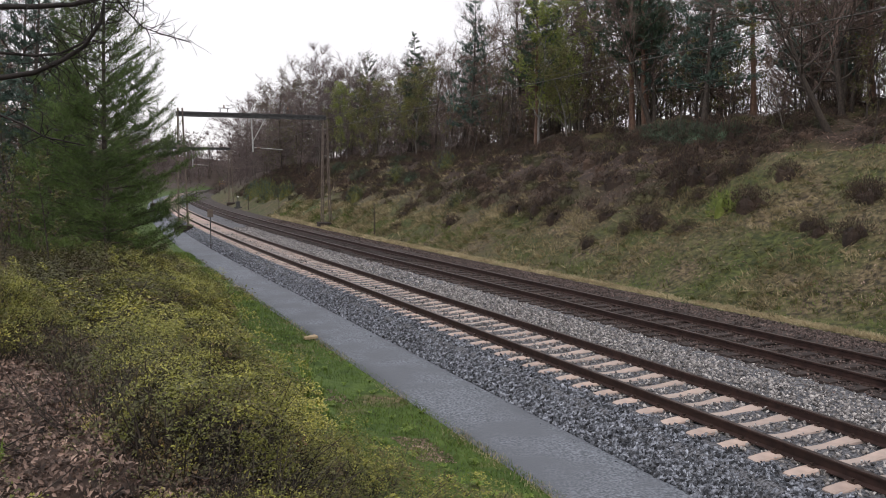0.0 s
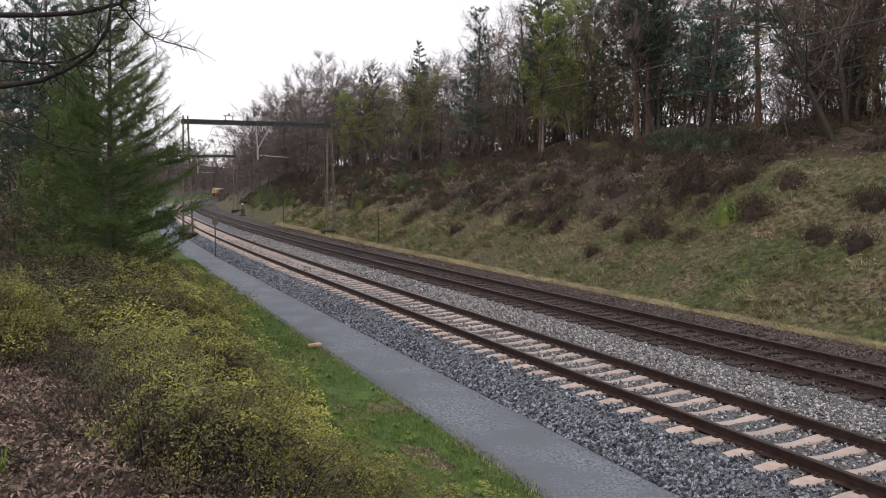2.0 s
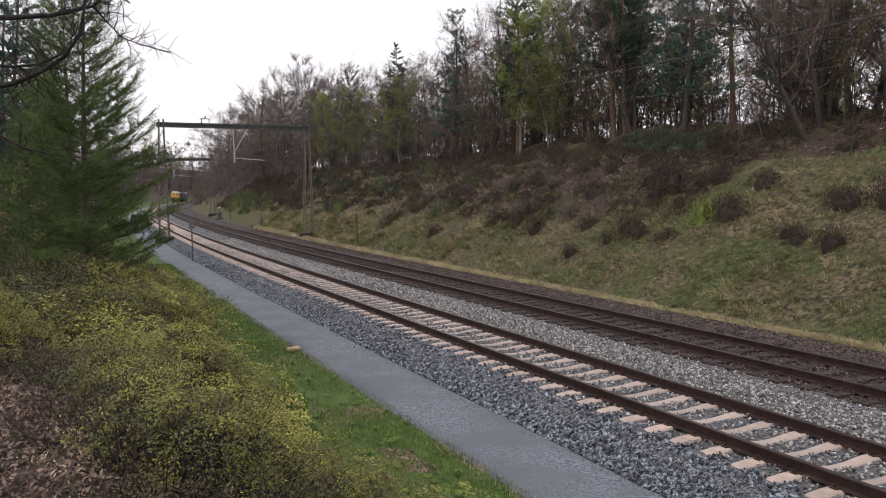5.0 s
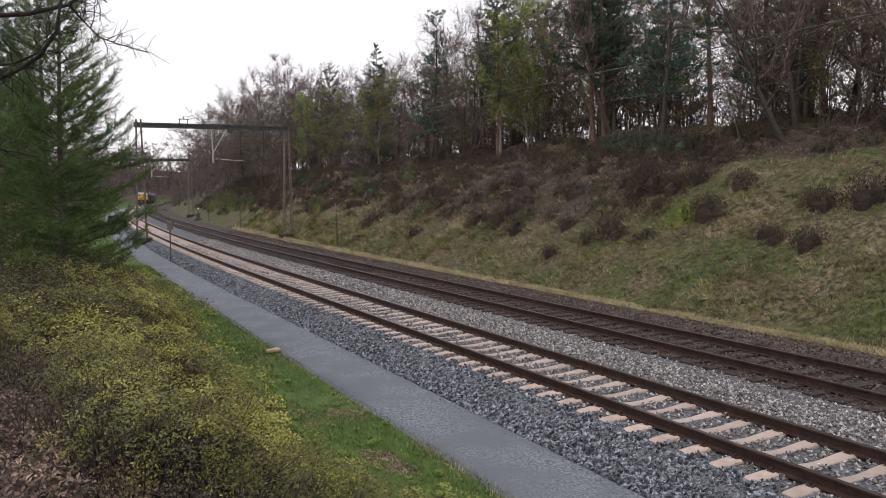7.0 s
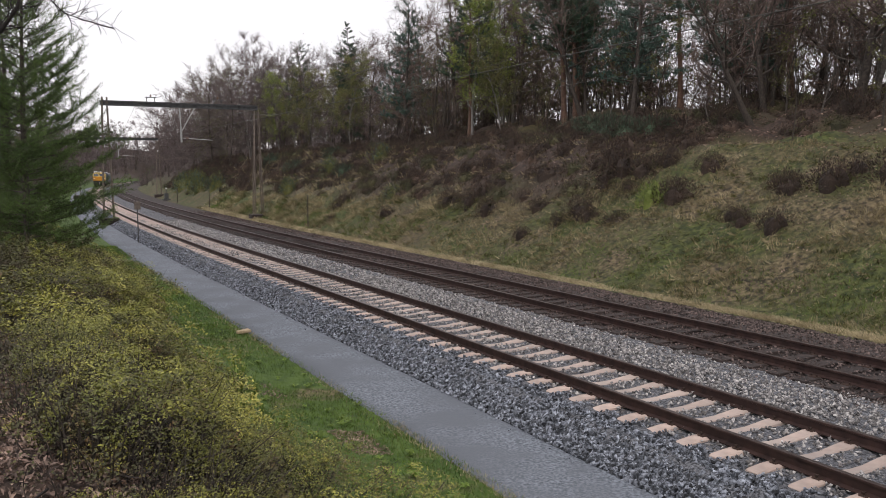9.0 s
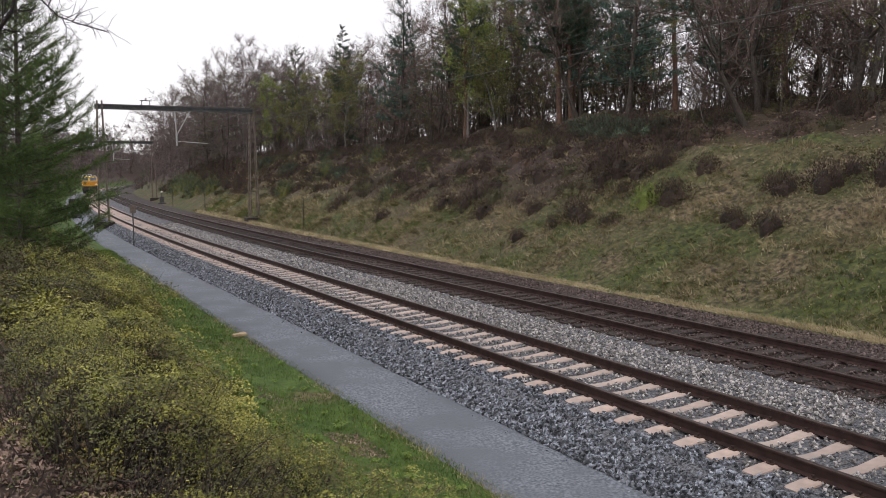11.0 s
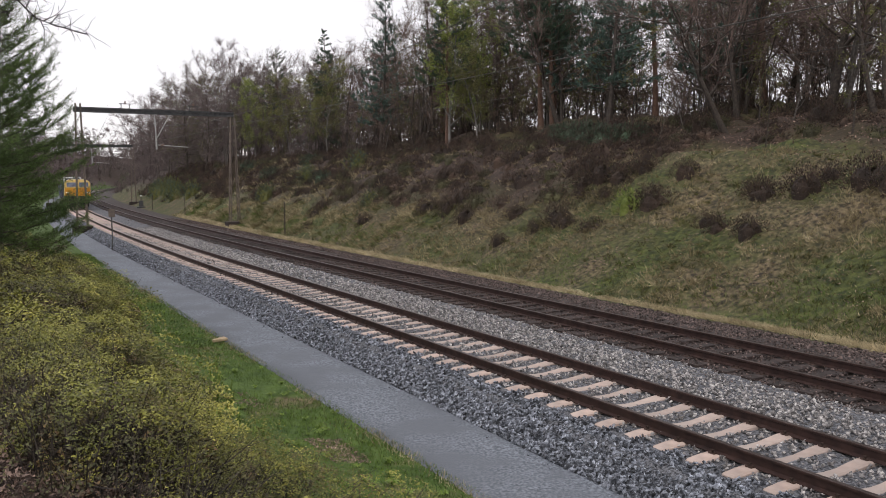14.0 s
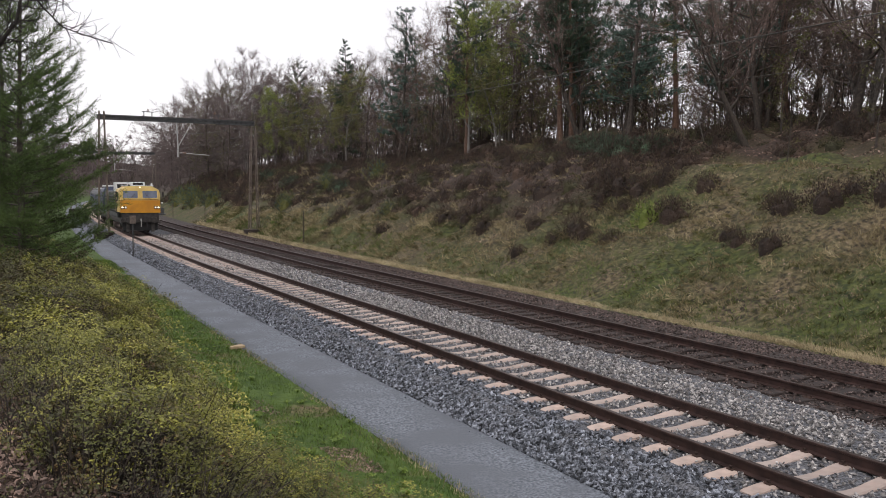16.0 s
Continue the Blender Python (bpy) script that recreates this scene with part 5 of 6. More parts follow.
def tussocks(name, n, per, s0, s1, o0, o1, length, width, mat, label, seed, patch):
    """Grass that grows in combed-over tufts."""
    rng = np.random.default_rng(seed)
    s, o = s0 + (s1 - s0) * rng.random(n) ** 1.4, rng.uniform(o0, o1, n)
    x, y = on(s, o)
    k = lump(x, y, patch[0], seed) + 0.5 * lump(x, y, patch[0] * 2.7, seed + 3) + rng.normal(0, 0.3, n) > patch[1]
    k &= below_heath(rng, s, o)
    x, y, z, s = x[k], y[k], land(s[k], o[k]), s[k]
    m = len(x)
    c = np.repeat(np.stack([x, y, z - 0.02], 1), per, 0)
    lean = np.repeat(np.stack([rng.normal(-0.5, 0.5, m), rng.normal(-0.6, 0.5, m), np.full(m, 0.8)], 1), per, 0)
    size = np.repeat(rng.uniform(0.6, 1.3, m) * (1 + np.clip((s - 25) / 50, 0, 1)), per)
    pos = c + rng.normal(0, 0.09, c.shape) * np.array((1, 1, 0.2)) * size[:, None]
    v, f = blades(rng, pos, lean, length * size, width * size, 0.45)
    tagged(new(name, mesh_from(name, v, f, [mat])), label, "grass", kind="stuff")


def scatter_leaves(name, n, s0, s1, o0, o1, size, mat, label, seed, up=1.0):
    rng = np.random.default_rng(seed)
    s, o = rng.uniform(s0, s1, n), rng.uniform(o0, o1, n)
    x, y = on(s, o)
    pos = np.stack([x, y, land(s, o) + rng.uniform(0.0, 0.035, n)], 1)
    v, f = leaves(rng, pos, size, up)
    tagged(new(name, mesh_from(name, v, f, [mat])), label, "leaf litter", kind="stuff")


def build_ground_cover():
    scatter_blades("verge_grass", 95000, 5, 48, -7.0, -3.68, 0.075, 0.010, M["grass_green"], "short fresh green grass on the verge", 71, (0.8, -0.75))
    scatter_blades("verge_olive_grass", 14000, 5, 44, -7.0, -3.7, 0.085, 0.011, M["grass_olive"], "olive grass mixed into the verge", 62, (0.7, 0.1))
    scatter_blades("verge_dry_grass", 9000, 5, 40, -6.6, -3.7, 0.08, 0.010, M["grass_dry"], "dry straw among the verge grass", 72, (0.9, 0.3))
    scatter_blades("path_edge_grass", 5000, 5, 40, -4.0, -3.68, 0.10, 0.011, M["grass_dry"], "straggling dry grass along the edge of the path", 61, (1.6, 0.1), 0.9)
    scatter_blades("slope_grass", 40000, 10, 95, 8.9, 18.5, 0.12, 0.014, M["grass_olive"], "rough green grass on the cutting slope", 73, (0.5, 0.0), 0.8)
    scatter_blades("toe_grass", 22000, 9, 90, 9.1, 11.4, 0.13, 0.016, M["grass_green"], "fresh green grass along the foot of the slope", 60, (0.55, 0.1), 0.6)
    tussocks("slope_tussocks", 8500, 18, 10, 90, 9.4, 19.0, 0.22, 0.022, M["grass_dry"], "combed dry tussocks of grass on the slope", 69, (0.75, 0.05))
    tussocks("olive_tussocks", 5000, 16, 10, 90, 9.0, 19.0, 0.19, 0.020, M["grass_olive"], "olive tussocks of grass on the slope", 68, (0.7, -0.1))
    scatter_blades("slope_dry_grass", 40000, 10, 95, 8.9, 19.5, 0.13, 0.016, M["grass_dry"], "matted dry straw grass on the cutting slope", 74, (0.55, -0.05), 1.2)
    tussocks("heath_tussocks", 4200, 12, 26, 110, 11.6, 19.5, 0.22, 0.020, M["grass_dry"], "pale dry grass among the heather", 64, (1.1, 0.2))
    scatter_leaves("hill_leaf_litter", 8000, 11, 34, 18.6, 32, 0.05, M["litter"], "brown dead leaves on the wooded hillside", 63)
    scatter_blades("heather_carpet", 45000, 26, 135, 13.2, 21.5, 0.15, 0.028, M["heather"], "low brown heather shoots on the upper slope", 79, (0.55, -0.25), 0.6)
    scatter_blades("toe_straw", 46000, 9, 90, 8.86, 9.2, 0.15, 0.020, M["straw"], "pale straw along the edge of the stones", 75, (1.4, -0.8), 1.0)
    scatter_leaves("foot_leaf_litter", 52000, 2.4, 9, -11.8, -7.7, 0.019, M["litter"], "crisp dead brown leaves beside the shrubs", 67, 0.45)
    scatter_leaves("near_leaf_litter", 14000, 8, 24, -12, -8.3, 0.028, M["litter"], "dead brown oak leaves on the bank", 76)
    scatter_leaves("under_shrub_litter", 5000, 3, 22, -8.4, -6.6, 0.022, M["litter"], "dead brown leaves under the shrubs", 70)
    scatter_leaves("bare_patch_litter", 900, 10.3, 11.5, -5.0, -4.4, 0.020, M["litter"], "brown dead leaves on a bare patch of the verge", 66)
    scatter_leaves("bare_patch_litter", 260, 13.4, 14.6, -5.6, -4.9, 0.022, M["litter"], "brown dead leaves on a bare patch of the verge", 65)
    scatter_leaves("slope_leaf_litter", 17000, 12, 48, 10.5, 19, 0.038, M["litter"], "dead pale leaves blown over the slope", 77)
    scatter_leaves("wood_leaf_litter", 10000, 12, 60, 18.3, 34, 0.06, M["litter"], "brown dead leaves under the trees", 78)


def build_overhang():
    """An oak beside the viewpoint whose bare lower limbs hang into view."""
    rng = np.random.default_rng(81)
    T, tp, td = Limbs(), [], []
    base = Vector((-3.9, 3.6, 2.0))
    oak = empty("oak_tree", Matrix.Translation(base), "bare oak with drooping lower limbs and fine twigs, coloured near-black as if backlit", "oak tree")
    b = np.array(base)
    T.limb([np.array((0, 0, -0.4)), np.array((0.05, 0, 1.2)), np.array((0.0, 0.1, 2.6)), np.array((-0.1, 0.1, 4.5)), np.array((0, 0, 7))], [0.24, 0.19, 0.17, 0.13, 0.06], 9)
    limbs = [[(-3.9, 3.6, 4.5), (-2.49, 4.29, 4.50), (-2.13, 4.29, 4.50), (-1.93, 4.29, 4.51), (-1.72, 4.30, 4.56), (-1.60, 4.32, 4.68)],
             [(-3.9, 3.6, 4.2), (-2.37, 4.06, 4.08), (-2.03, 4.06, 4.13), (-1.89, 4.06, 4.19), (-1.78, 4.07, 4.26), (-1.70, 4.08, 4.38), (-1.66, 4.09, 4.60)],
             [(-3.9, 3.6, 4.4), (-2.43, 4.17, 4.26), (-2.08, 4.17, 4.23), (-1.95, 4.17, 4.24), (-1.82, 4.17, 4.30), (-1.75, 4.18, 4.37)],
             [(-3.9, 3.6, 4.3), (-2.67, 4.55, 4.04), (-2.35, 4.54, 3.91), (-2.23, 4.54, 3.84), (-2.00, 4.53, 3.79)],
             [(-1.72, 4.30, 4.56), (-1.69, 4.39, 4.50), (-1.60, 4.38, 4.41), (-1.52, 4.38, 4.38), (-1.35, 4.38, 4.33)],
             [(-3.9, 3.6, 5.0), (-2.4, 4.4, 4.85), (-2.0, 4.5, 4.80), (-1.75, 4.5, 4.72), (-1.6, 4.5, 4.62)]]
    rad = [0.018, 0.017, 0.010, 0.009, 0.005, 0.010]
    for k, (lb, r) in enumerate(zip(limbs, rad)):
        W = Limbs()
        lb = [np.array(p) - b for p in lb]
        n = len(lb)
        T.limb(lb, [r * (1.5 if i == 0 else 1.0) * (1 - 0.7 * i / n) for i in range(n)], 6)
        for _ in range((20, 20, 16, 8, 8, 14)[k]):
            q, dd = along(lb, rng.uniform(0.35, 1.0))
            tw = wander(rng, q, dd * 0.6 + rng.normal(0, 0.7, 3), rng.uniform(0.12, 0.30) * (0.5 if k in (0, 4) else 1), 4, 0.35)
            W.limb(tw, [0.0035, 0.003, 0.0024, 0.0018, 0.001], 4)
            for _ in range(5):
                q2, d2 = along(tw, rng.uniform(0.2, 1))
                t2 = wander(rng, q2, d2 + rng.normal(0, 0.8, 3), rng.uniform(0.04, 0.14), 3, 0.4)
                W.limb(t2, [0.0016, 0.0014, 0.0011, 0.0007], 3)
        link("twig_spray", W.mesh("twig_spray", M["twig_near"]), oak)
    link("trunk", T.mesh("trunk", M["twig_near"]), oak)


build_far_bank_trees()
build_left_trees()
build_heath()
build_bilberry()
build_ground_cover()
build_overhang()

# ================= lineside things =================
def build_lineside():
    sign = empty("lineside_sign", frame_at(49.5, -2.25, -0.5), "small dark marker plate on a thin grey post", "sign")
    part("post", bar(bmesh.new(), (0, 0, -0.3), (0, 0, 2.35), 0.035, 8), M["steel_dark"], sign)
    part("plate", box(bmesh.new(), -0.17, 0.17, -0.055, -0.036, 1.95, 2.42, 0.006), M["steel_rust"], sign, "weathered reddish-brown plate")
    for s, o, h in [(54, 9.55, 2.3), (88, 9.3, 2.0), (112, 9.2, 1.8)]:
        p = empty("marker_post", frame_at(s, o, float(land(s, o))), "thin dark wooden marker post beside the far track", "post", "marker posts")
        part("shaft", bar(bmesh.new(), (0, 0, -0.3), (0, 0, h), 0.045, 8, 0.035), M["bark_dark"], p)
        part("cap", box(bmesh.new(), -0.05, 0.05, -0.05, 0.05, h, h + 0.05, 0.01), M["steel_dark"], p)
    for s, o in [(122, 8.9)]:
        m = empty("track_cabinet", frame_at(s, o, -0.35), "small dark lineside cabinet with a pale lamp on top", "cabinet", "lineside cabinets")
        part("foot", box(bmesh.new(), -0.55, 0.55, -0.4, 0.4, -0.3, 0.12, 0.03), M["steel_dark"], m)
        part("body", box(bmesh.new(), -0.28, 0.28, -0.2, 0.2, 0.12, 0.95, 0.03), M["steel_dark"], m)
        part("post", bar(bmesh.new(), (0, 0, 0.9), (0, 0, 1.6), 0.05, 8), M["steel_dark"], m)
        part("lamp", box(bmesh.new(), -0.14, 0.14, -0.10, 0.10, 1.55, 1.75, 0.04), M["paint_white"], m, "pale lamp head")
    x, y = on(20.1, -3.95)
    chip = new("wood_chip")
    tagged(chip, "pale split piece of wood lying in the grass", "wood")
    chip.matrix_basis = pose(float(x), float(y), -0.44, 4, 8, 35)
    bm = bmesh.new()
    box(bm, -0.17, 0.17, -0.075, 0.075, -0.03, 0.04, 0.015)
    for v in bm.verts:
        v.co.y *= 1 + 2.4 * v.co.x
        v.co.z += 0.03 * math.sin(v.co.x * 9)
    part("splinter", bm, M["wood_pale"], chip)


def build_weeds():
    """Broad-leaved rosettes and lush tufts in the verge."""
    rng = np.random.default_rng(91)

    def rosette(seed, n, ln, w, up):
        g = np.random.default_rng(seed)
        V, F = [], []
        for i in range(n):
            a = g.random() * 6.28
            d = np.array((math.cos(a), math.sin(a), 0))
            sd = np.array((-math.sin(a), math.cos(a), 0))
            k = len(V)
            L = ln * g.uniform(0.6, 1.2)
            u = up * g.uniform(0.5, 1.4)
            V += [d * 0.01, d * L * 0.5 + sd * w + (0, 0, u * L), d * L * 0.5 - sd * w + (0, 0, u * L), d * L + (0, 0, u * L * 0.8)]
            F.append((k, k + 1, k + 3, k + 2))
        return [("leaf_rosette", mesh_from("leaf_rosette", np.array(V), F, [M["weed"]]))]
    kinds = [rosette(1, 16, 0.13, 0.022, 0.5), rosette(2, 20, 0.10, 0.020, 0.7), rosette(3, 60, 0.34, 0.014, 1.6)]
    for i in range(230):
        s, o = 6 + 30 * rng.random() ** 1.4, rng.uniform(-6.5, -3.9)
        plant("verge_weed", kinds[int(rng.integers(0, 2))], s, o, "small bright green weed in the verge grass", "weed", "weeds in the verge", float(rng.uniform(0.4, 1.05)), float(rng.uniform(0, 360)), 0.01)
    for s, o, k in [(11.4, -6.35, 0.9), (11.9, -6.0, 0.6), (21.5, -5.6, 0.9), (26, -5.3, 0.9), (4.9, -9.75, 0.2)]:
        plant("grass_tuft", kinds[2], s, o, "lush light green tuft of broad grass", "grass tuft", "lush tufts", k, 30.0 * k, 0.0)
    for k in range(14):
        s, o = 4.2 + 7 * rng.random(), rng.uniform(-11, -8.6)
        x, y = on(s, o)
        st = new("fallen_branch")
        tagged(st, "crooked dead branch lying on the leaf litter", "branch", "fallen branches")
        st.matrix_basis = pose(float(x), float(y), float(land(s, o)) + 0.06, 0, 0, float(rng.uniform(0, 360)))
        L = Limbs()
        main = wander(rng, (0, 0, 0), (1, 0, 0.12), rng.uniform(0.6, 1.5), 6, 0.22)
        r = rng.uniform(0.005, 0.011)
        L.limb(main, [r * (1 - 0.12 * i) for i in range(7)], 5)
        for _ in range(5):
            q, d = along(main, rng.uniform(0.2, 0.95))
            L.limb(wander(rng, q, d + rng.normal(0, 0.6, 3), rng.uniform(0.15, 0.5), 3, 0.3), [r * 0.5, r * 0.4, r * 0.3, r * 0.15], 4)
        link("stick", L.mesh("stick", M["twig_near"]), st)


# ================= the train =================
def panel(bm, pts, y, depth):
    """A flat plate from an outline in x, z, standing at y with thickness depth."""
    f = bm.faces.new([bm.verts.new((x, y, z)) for x, z in pts])
    r = bmesh.ops.extrude_face_region(bm, geom=[f])
    bmesh.ops.translate(bm, vec=(0, depth, 0), verts=[v for v in r["geom"] if isinstance(v, bmesh.types.BMVert)])
    return bm


def wheelset(parent, y, mat):
    b = part("bogie", box(bmesh.new(), -1.05, 1.05, y - 1.35, y + 1.35, 0.42, 0.68, 0.06), mat, parent, "dark bogie frame")
    for dy in (-0.9, 0.9):
        for sx in (-1, 1):
            bm = bmesh.new()
            bar(bm, (sx * 0.69, y + dy, 0.46), (sx * 0.82, y + dy, 0.46), 0.46, 24)
            bar(bm, (sx * 0.66, y + dy, 0.46), (sx * 0.69, y + dy, 0.46), 0.49, 24)
            bar(bm, (sx * 0.82, y + dy, 0.46), (sx * 1.08, y + dy, 0.46), 0.13, 10)
            part("wheel", bm, M["rail"], b)
        part("axle", bar(bmesh.new(), (-0.7, y + dy, 0.46), (0.7, y + dy, 0.46), 0.08, 10), M["rail"], b)


def cab_body(x0, x1, y0, y1, z0, z1, zr):
    """Cab shell with a raked front, rounded edges and a cambered roof line."""
    bm = bmesh.new()
    prof = [(x0, z0), (x1, z0), (x1, z1 - 0.25), (x1 - 0.12, z1), (x1 - 0.55, zr), (x0 + 0.55, zr), (x0 + 0.12, z1), (x0, z1 - 0.25)]
    rows = []
    for y, k in ((y0, 0.965), (y0 + 0.10, 0.99), (y0 + 0.35, 1.0), (y1, 1.0)):
        rows.append([bm.verts.new((x * k, y + (0.22 * max(0, z - 2.55) if y < y0 + 0.3 else 0), z)) for x, z in prof])
    for a, b in zip(rows[:-1], rows[1:]):
        for j in range(len(prof)):
            j2 = (j + 1) % len(prof)
            bm.faces.new((a[j], a[j2], b[j2], b[j]))
    bm.faces.new(rows[0])
    bm.faces.new(rows[-1])
    return bm


def build_train():
    W2 = 1.44
    tr = empty("track_machine", Matrix(), "yellow railway maintenance vehicle with lit headlights and grey roof", "rail vehicle")
    LEN = 19.0
    part("underframe", box(bmesh.new(), -1.35, 1.35, 0.25, LEN - 0.2, 0.78, 1.12, 0.05), M["machine_dark"], tr, "dark steel underframe")
    cab = part("cab", cab_body(-W2, W2, 0.0, 3.6, 1.62, 3.30, 3.55), M["paint_cream"], tr, "pale yellow driver's cab")
    # front: lower yellow panel, window frames and panes
    bm = panel(bmesh.new(), [(-W2 * 0.975, 1.58), (W2 * 0.975, 1.58), (W2 * 0.975, 2.50), (-W2 * 0.975, 2.50)], -0.035, 0.05)
    part("front_panel", bm, M["paint_yellow"], cab, "orange-yellow front panel")
    for sx in (-1, 1):
        a, b = sx * 0.17, sx * 1.20
        x0, x1 = min(a, b), max(a, b)
        fr = bmesh.new()
        for u in ((x0 - 0.07, x1 + 0.07, 2.60, 2.68), (x0 - 0.07, x1 + 0.07, 3.20, 3.27), (x0 - 0.07, x0, 2.68, 3.20), (x1, x1 + 0.07, 2.68, 3.20)):
            box(fr, u[0], u[1], -0.015, 0.10, u[2], u[3], 0.01)
        for v in fr.verts:
            v.co.y += 0.22 * max(0, v.co.z - 2.55)
        part("window_frame", fr, M["paint_cream"], cab)
        gl = box(bmesh.new(), x0, x1, -0.004, 0.03, 2.68, 3.20)
        for v in gl.verts:
            v.co.y += 0.22 * max(0, v.co.z - 2.55)
        part("windscreen", gl, M["windscreen"], cab, "bluish reflecting windscreen")
        wp = bmesh.new()
        bar(wp, (sx * 0.75, -0.06, 2.55), (sx * 0.45, -0.03, 2.95), 0.012, 6)
        bar(wp, (sx * 0.60, -0.05, 2.62), (sx * 0.32, 0.0, 3.05), 0.010, 6)
        part("wiper", wp, M["machine_dark"], cab)
        for dx in (1.05, 1.26):
            hb = bmesh.new()
            bar(hb, (sx * dx, -0.10, 1.98), (sx * dx, 0.0, 1.98), 0.115, 16)
            hl = part("headlight", hb, M["machine_dark"], cab, "round lit headlight")
            part("lens", bar(bmesh.new(), (sx * dx, -0.115, 1.98), (sx * dx, -0.09, 1.98), 0.065, 16), M["lamp_glow"] if dx > 1.1 else M["lamp_dim"], hl)
        sw = bmesh.new()
        box(sw, sx * W2 - 0.006, sx * W2 + 0.006, 0.9, 1.9, 2.45, 3.1)
        part("side_window", sw, M["windscreen"], cab)
        # No opening is cut: a black plate stands for the doorway's inner shade.
        dr = bmesh.new()
        box(dr, sx * W2 - 0.02, sx * W2 + 0.02, 2.3, 3.1, 1.5, 3.15, 0.01)
        part("cab_door", dr, M["machine_black"], cab, "black plate for the shade inside the open cab doorway")
        mir = bmesh.new()
        bar(mir, (sx * 1.33, 0.2, 3.15), (sx * 1.58, 0.05, 3.1), 0.015, 6)
        box(mir, sx * 1.60 - 0.07, sx * 1.60 + 0.07, 0.02, 0.06, 2.75, 3.12, 0.01)
        part("mirror", mir, M["machine_dark"], cab)
    part("roof", box(bmesh.new(), -1.0, 1.0, 0.35, 3.55, 3.54, 3.60, 0.02), M["paint_grey"], cab, "light grey roof sheet")
    ac = part("air_conditioner", box(bmesh.new(), -0.55, 0.45, 0.9, 2.3, 3.58, 3.86, 0.06), M["paint_white"], tr, "white roof air conditioner with dark grille")
    part("grille", box(bmesh.new(), -0.40, 0.30, 0.875, 0.90, 3.64, 3.81, 0.01), M["machine_black"], ac)
    top = bmesh.new()
    bar(top, (0, 0.32, 3.48), (0, 0.22, 3.48), 0.085, 14)
    tl = part("top_light", top, M["machine_dark"], cab)
    part("lens", bar(bmesh.new(), (0, 0.215, 3.48), (0, 0.19, 3.48), 0.05, 14), M["lamp_glow"], tl)
    bc = bmesh.new()
    bar(bc, (0.9, 0.7, 3.55), (0.9, 0.7, 3.78), 0.08, 12, 0.06)
    part("beacon", bc, M["paint_white"], tr)
    hn = bmesh.new()
    bar(hn, (-0.75, 0.3, 3.60), (-0.75, 0.75, 3.62), 0.09, 10, 0.03)
    part("horn", hn, M["machine_dark"], tr)
    # buffer beam
    bb = part("buffer_beam", box(bmesh.new(), -1.30, 1.30, 0.02, 0.28, 0.85, 1.60, 0.04), M["machine_dark"], tr, "dark buffer beam")
    for sx in (-0.875, 0.875):
        bm = bmesh.new()
        bar(bm, (sx, 0.05, 1.06), (sx, -0.42, 1.06), 0.11, 14)
        bar(bm, (sx, -0.42, 1.06), (sx, -0.50, 1.06), 0.24, 18, 0.22)
        part("buffer", bm, M["machine_dark"], bb)
        part("rail_guard", box(bmesh.new(), sx - 0.12, sx + 0.12, 0.1, 0.2, 0.16, 0.85, 0.02), M["machine_dark"], bb)
    hk = bmesh.new()
    box(hk, -0.06, 0.06, -0.3, 0.05, 0.98, 1.14, 0.02)
    bar(hk, (0, -0.3, 1.05), (0, -0.28, 0.55), 0.035, 8)
    part("coupling", hk, M["steel_pale"], bb)
    part("hose", bar(bmesh.new(), (0.4, -0.02, 0.95), (0.45, -0.2, 0.5), 0.03, 8), M["machine_black"], bb)
    part("plough", panel(bmesh.new(), [(-1.2, 0.25), (1.2, 0.25), (1.25, 0.80), (-1.25, 0.80)], 0.22, 0.05), M["machine_black"], bb)
    # machinery body
    body = part("engine_house", box(bmesh.new(), -1.28, 1.28, 3.75, 14.8, 1.12, 3.15, 0.10), M["machine_grey"], tr, "dark grey engine house with louvres")
    for k in range(10):
        y = 4.3 + k * 1.05
        for sx in (-1, 1):
            lv = bmesh.new()
            for j in range(6):
                box(lv, sx * 1.29 - 0.02, sx * 1.29 + 0.02, y, y + 0.8, 1.5 + j * 0.22, 1.62 + j * 0.22)
            part("louvre", lv, M["machine_black"], body)
    part("exhaust", bar(bmesh.new(), (0.4, 6.0, 3.1), (0.4, 6.0, 3.65), 0.09, 12), M["machine_black"], tr)
    rc = part("rear_cab", cab_body(-W2 * 0.98, W2 * 0.98, 15.0, 18.8, 1.2, 3.30, 3.55), M["paint_blue"], tr, "dark blue rear cab with white roof")
    part("rear_roof", box(bmesh.new(), -1.2, 1.2, 15.2, 18.7, 3.50, 3.62, 0.04), M["paint_white"], rc)
    ra = part("air_conditioner", box(bmesh.new(), -1.35, -0.35, 4.2, 5.6, 3.15, 3.85, 0.06), M["paint_white"], tr, "white roof unit")
    part("grille", box(bmesh.new(), -1.2, -0.5, 4.17, 4.20, 3.4, 3.7, 0.01), M["machine_black"], ra)
    for y in (2.9, 15.8):
        wheelset(tr, y, M["machine_dark"])
    # trailing wagon
    wg = empty("ballast_wagon", Matrix(), "dark grey maintenance wagon with white roof coupled behind", "rail vehicle")
    part("underframe", box(bmesh.new(), -1.35, 1.35, 0.2, 15.8, 0.78, 1.12, 0.05), M["machine_dark"], wg)
    b2 = part("body", cab_body(-1.42, 1.42, 0.4, 15.6, 1.12, 3.0, 3.3), M["machine_grey"], wg)
    part("roof", box(bmesh.new(), -1.1, 1.1, 0.6, 15.4, 3.28, 3.36, 0.03), M["paint_white"], b2)
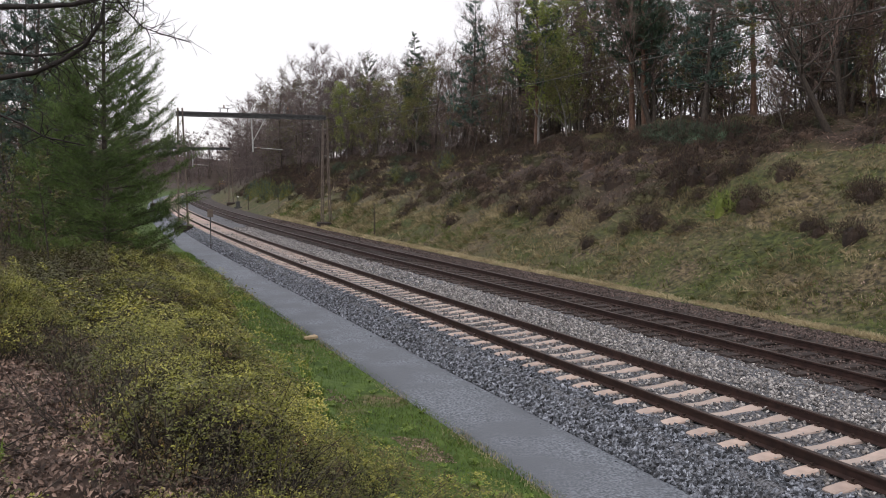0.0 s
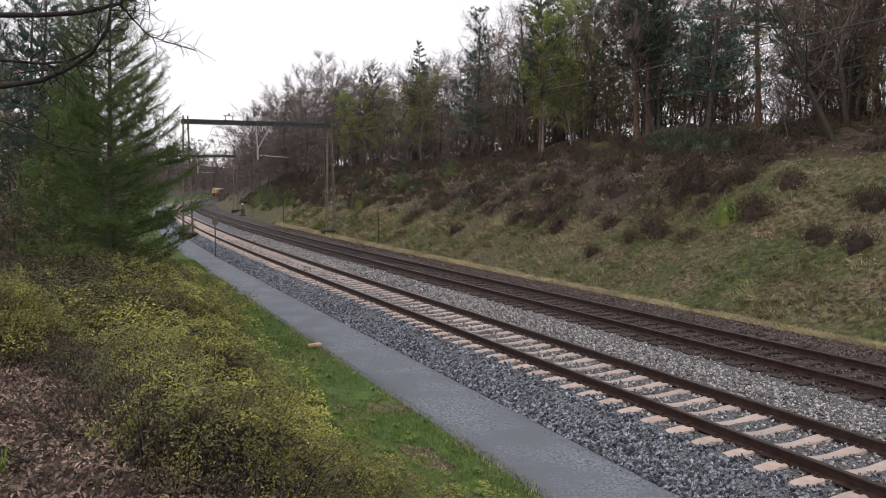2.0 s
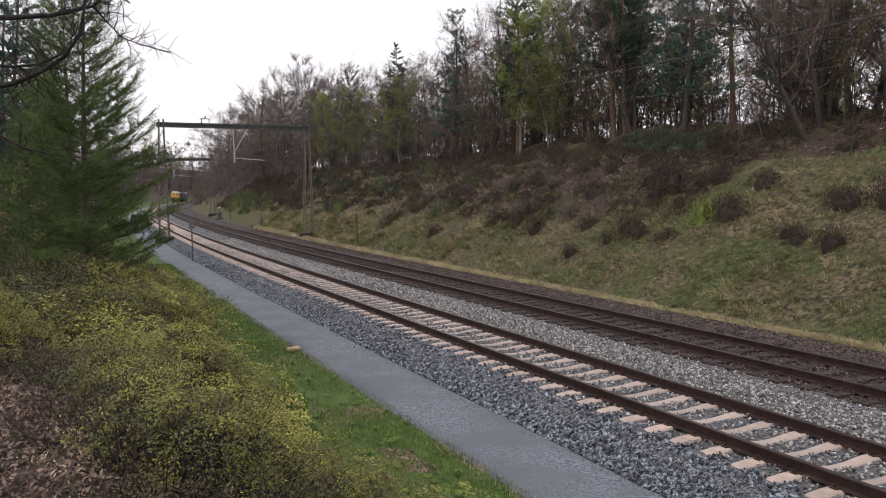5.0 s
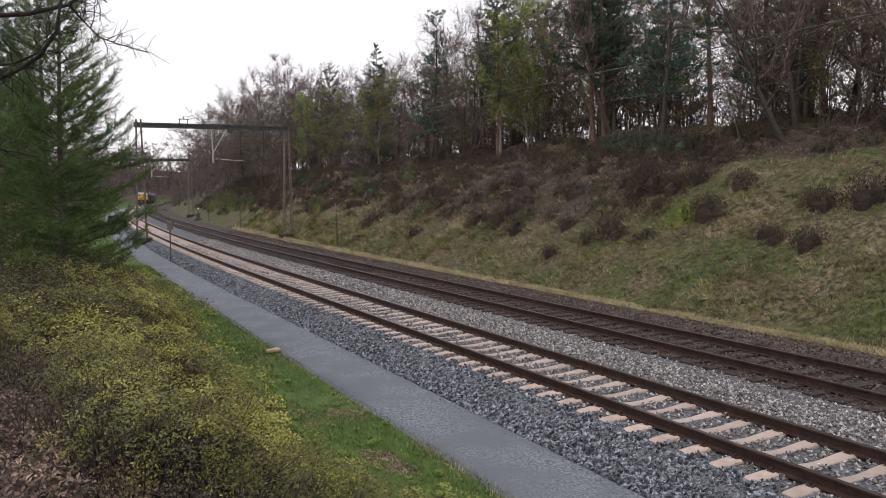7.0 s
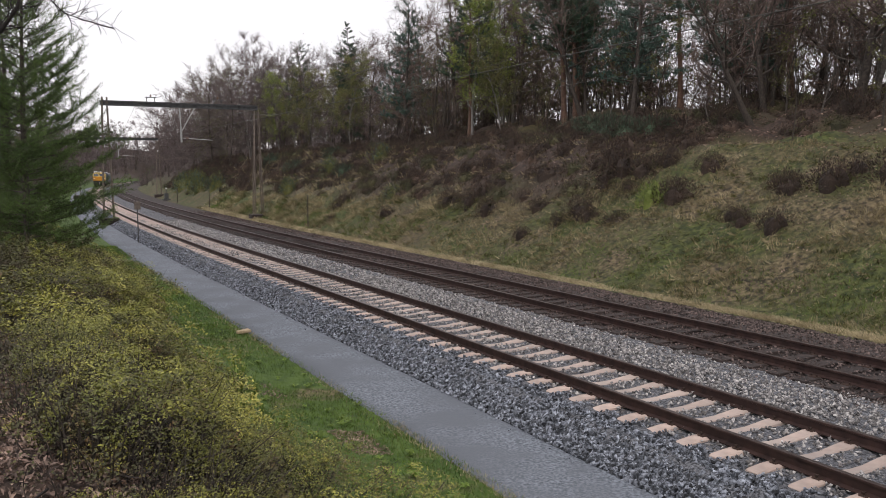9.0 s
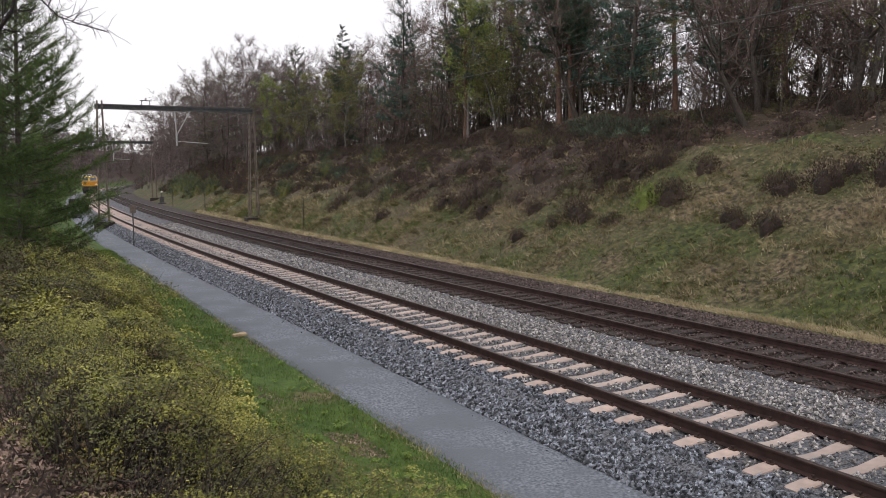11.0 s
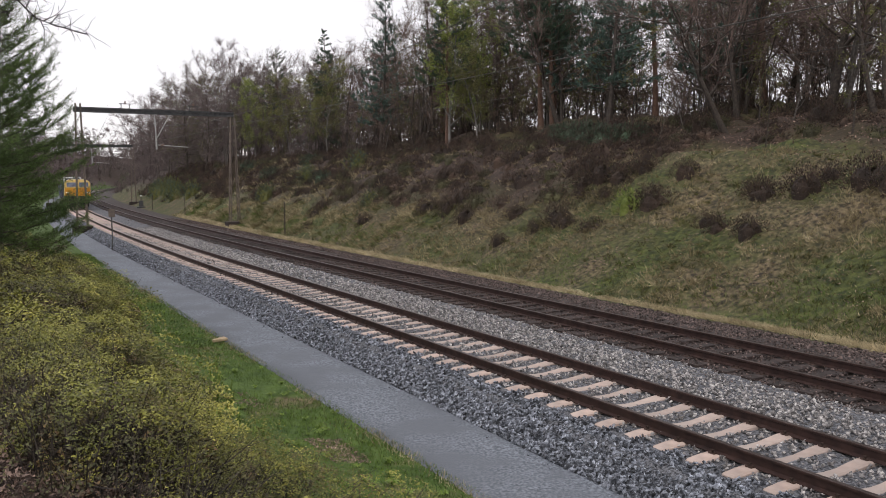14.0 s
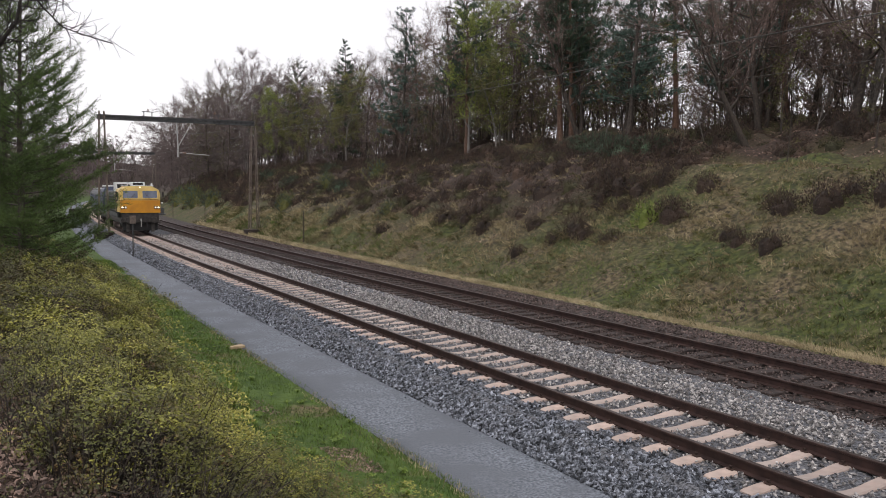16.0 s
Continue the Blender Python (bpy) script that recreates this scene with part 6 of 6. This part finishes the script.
    for k in range(6):
        for sx in (-1, 1):
            part("side_panel", box(bmesh.new(), sx * 1.43 - 0.02, sx * 1.43 + 0.02, 1.0 + k * 2.4, 3.0 + k * 2.4, 1.4, 2.7, 0.01), M["paint_blue"], b2)
    for y in (2.6, 13.2):
        wheelset(wg, y, M["machine_dark"])
    return tr, wg


def ride(s, length):
    """Pose of a vehicle whose front stands at s: its body lies on the chord of the curve."""
    x0, y0 = (float(c) for c in on(s + 2.5, 0.0))
    x1, y1 = (float(c) for c in on(s + length - 3.0, 0.0))
    a = math.atan2(x1 - x0, y1 - y0)
    return pose(x0 - 2.5 * math.sin(a), y0 - 2.5 * math.cos(a), RISE, 0, 0, -math.degrees(a))


M["paint_yellow"] = material("paint_yellow", [(0.62, 0.27, 0.012), (0.72, 0.33, 0.02)], 2, 6, rough=0.4, bump=0.03, big=1.1, big_color=(0.55, 0.23, 0.015))
M["paint_cream"] = material("paint_cream", [(0.66, 0.46, 0.12), (0.74, 0.54, 0.18)], 2, 6, rough=0.4, bump=0.03, big=1.1, big_color=(0.58, 0.40, 0.12))
M["paint_grey"] = material("paint_grey", [(0.42, 0.43, 0.44), (0.55, 0.56, 0.57)], 2, 6, rough=0.5, bump=0.03)
M["paint_white"] = material("paint_white", [(0.66, 0.67, 0.66), (0.78, 0.79, 0.78)], 3, 6, rough=0.45, bump=0.03)
M["paint_blue"] = material("paint_blue", [(0.035, 0.045, 0.09), (0.06, 0.075, 0.13)], 2, 6, rough=0.4, bump=0.03)
M["machine_dark"] = material("machine_dark", [(0.018, 0.016, 0.015), (0.06, 0.052, 0.047)], 4, 8, rough=0.7, bump=0.1)
M["machine_black"] = material("machine_black", [(0.008, 0.008, 0.008), (0.02, 0.02, 0.02)], 4, 6, rough=0.7, bump=0.05)
M["machine_grey"] = material("machine_grey", [(0.05, 0.055, 0.058), (0.10, 0.105, 0.11)], 3, 8, rough=0.55, bump=0.08)
M["windscreen"] = material("windscreen", [(0.10, 0.12, 0.17), (0.17, 0.19, 0.25)], 1.5, 3, rough=0.08, bump=0)
M["weed"] = material("weed", [(0.12, 0.19, 0.03), (0.24, 0.33, 0.06)], 4, 4, rough=0.55, bump=0, translucent=0.3, rand=0.25)
M["wood_pale"] = material("wood_pale", [(0.36, 0.26, 0.15), (0.55, 0.42, 0.26)], 14, 6, rough=0.7, bump=0.3)
for nm, st in (("lamp_glow", 2.6), ("lamp_dim", 0.7)):
    mm = bpy.data.materials.new(nm)
    mm.use_nodes = True
    mm.node_tree.nodes["Principled BSDF"].inputs["Emission Color"].default_value = (1.0, 0.80, 0.45, 1)
    mm.node_tree.nodes["Principled BSDF"].inputs["Emission Strength"].default_value = st
    M[nm] = mm

build_lineside()
build_weeds()
TRAIN, WAGON = build_train()


def motions():
    """The train comes round the curve towards the viewpoint at a steady 21.5 m/s."""
    times = [i * 0.5 for i in range(33)]
    walk(TRAIN, [(t, ride(63.2 + 21.5 * (16.0 - t), 19.0)) for t in times])
    walk(WAGON, [(t, ride(63.2 + 21.5 * (16.0 - t) + 19.6, 16.0)) for t in times])


motions()
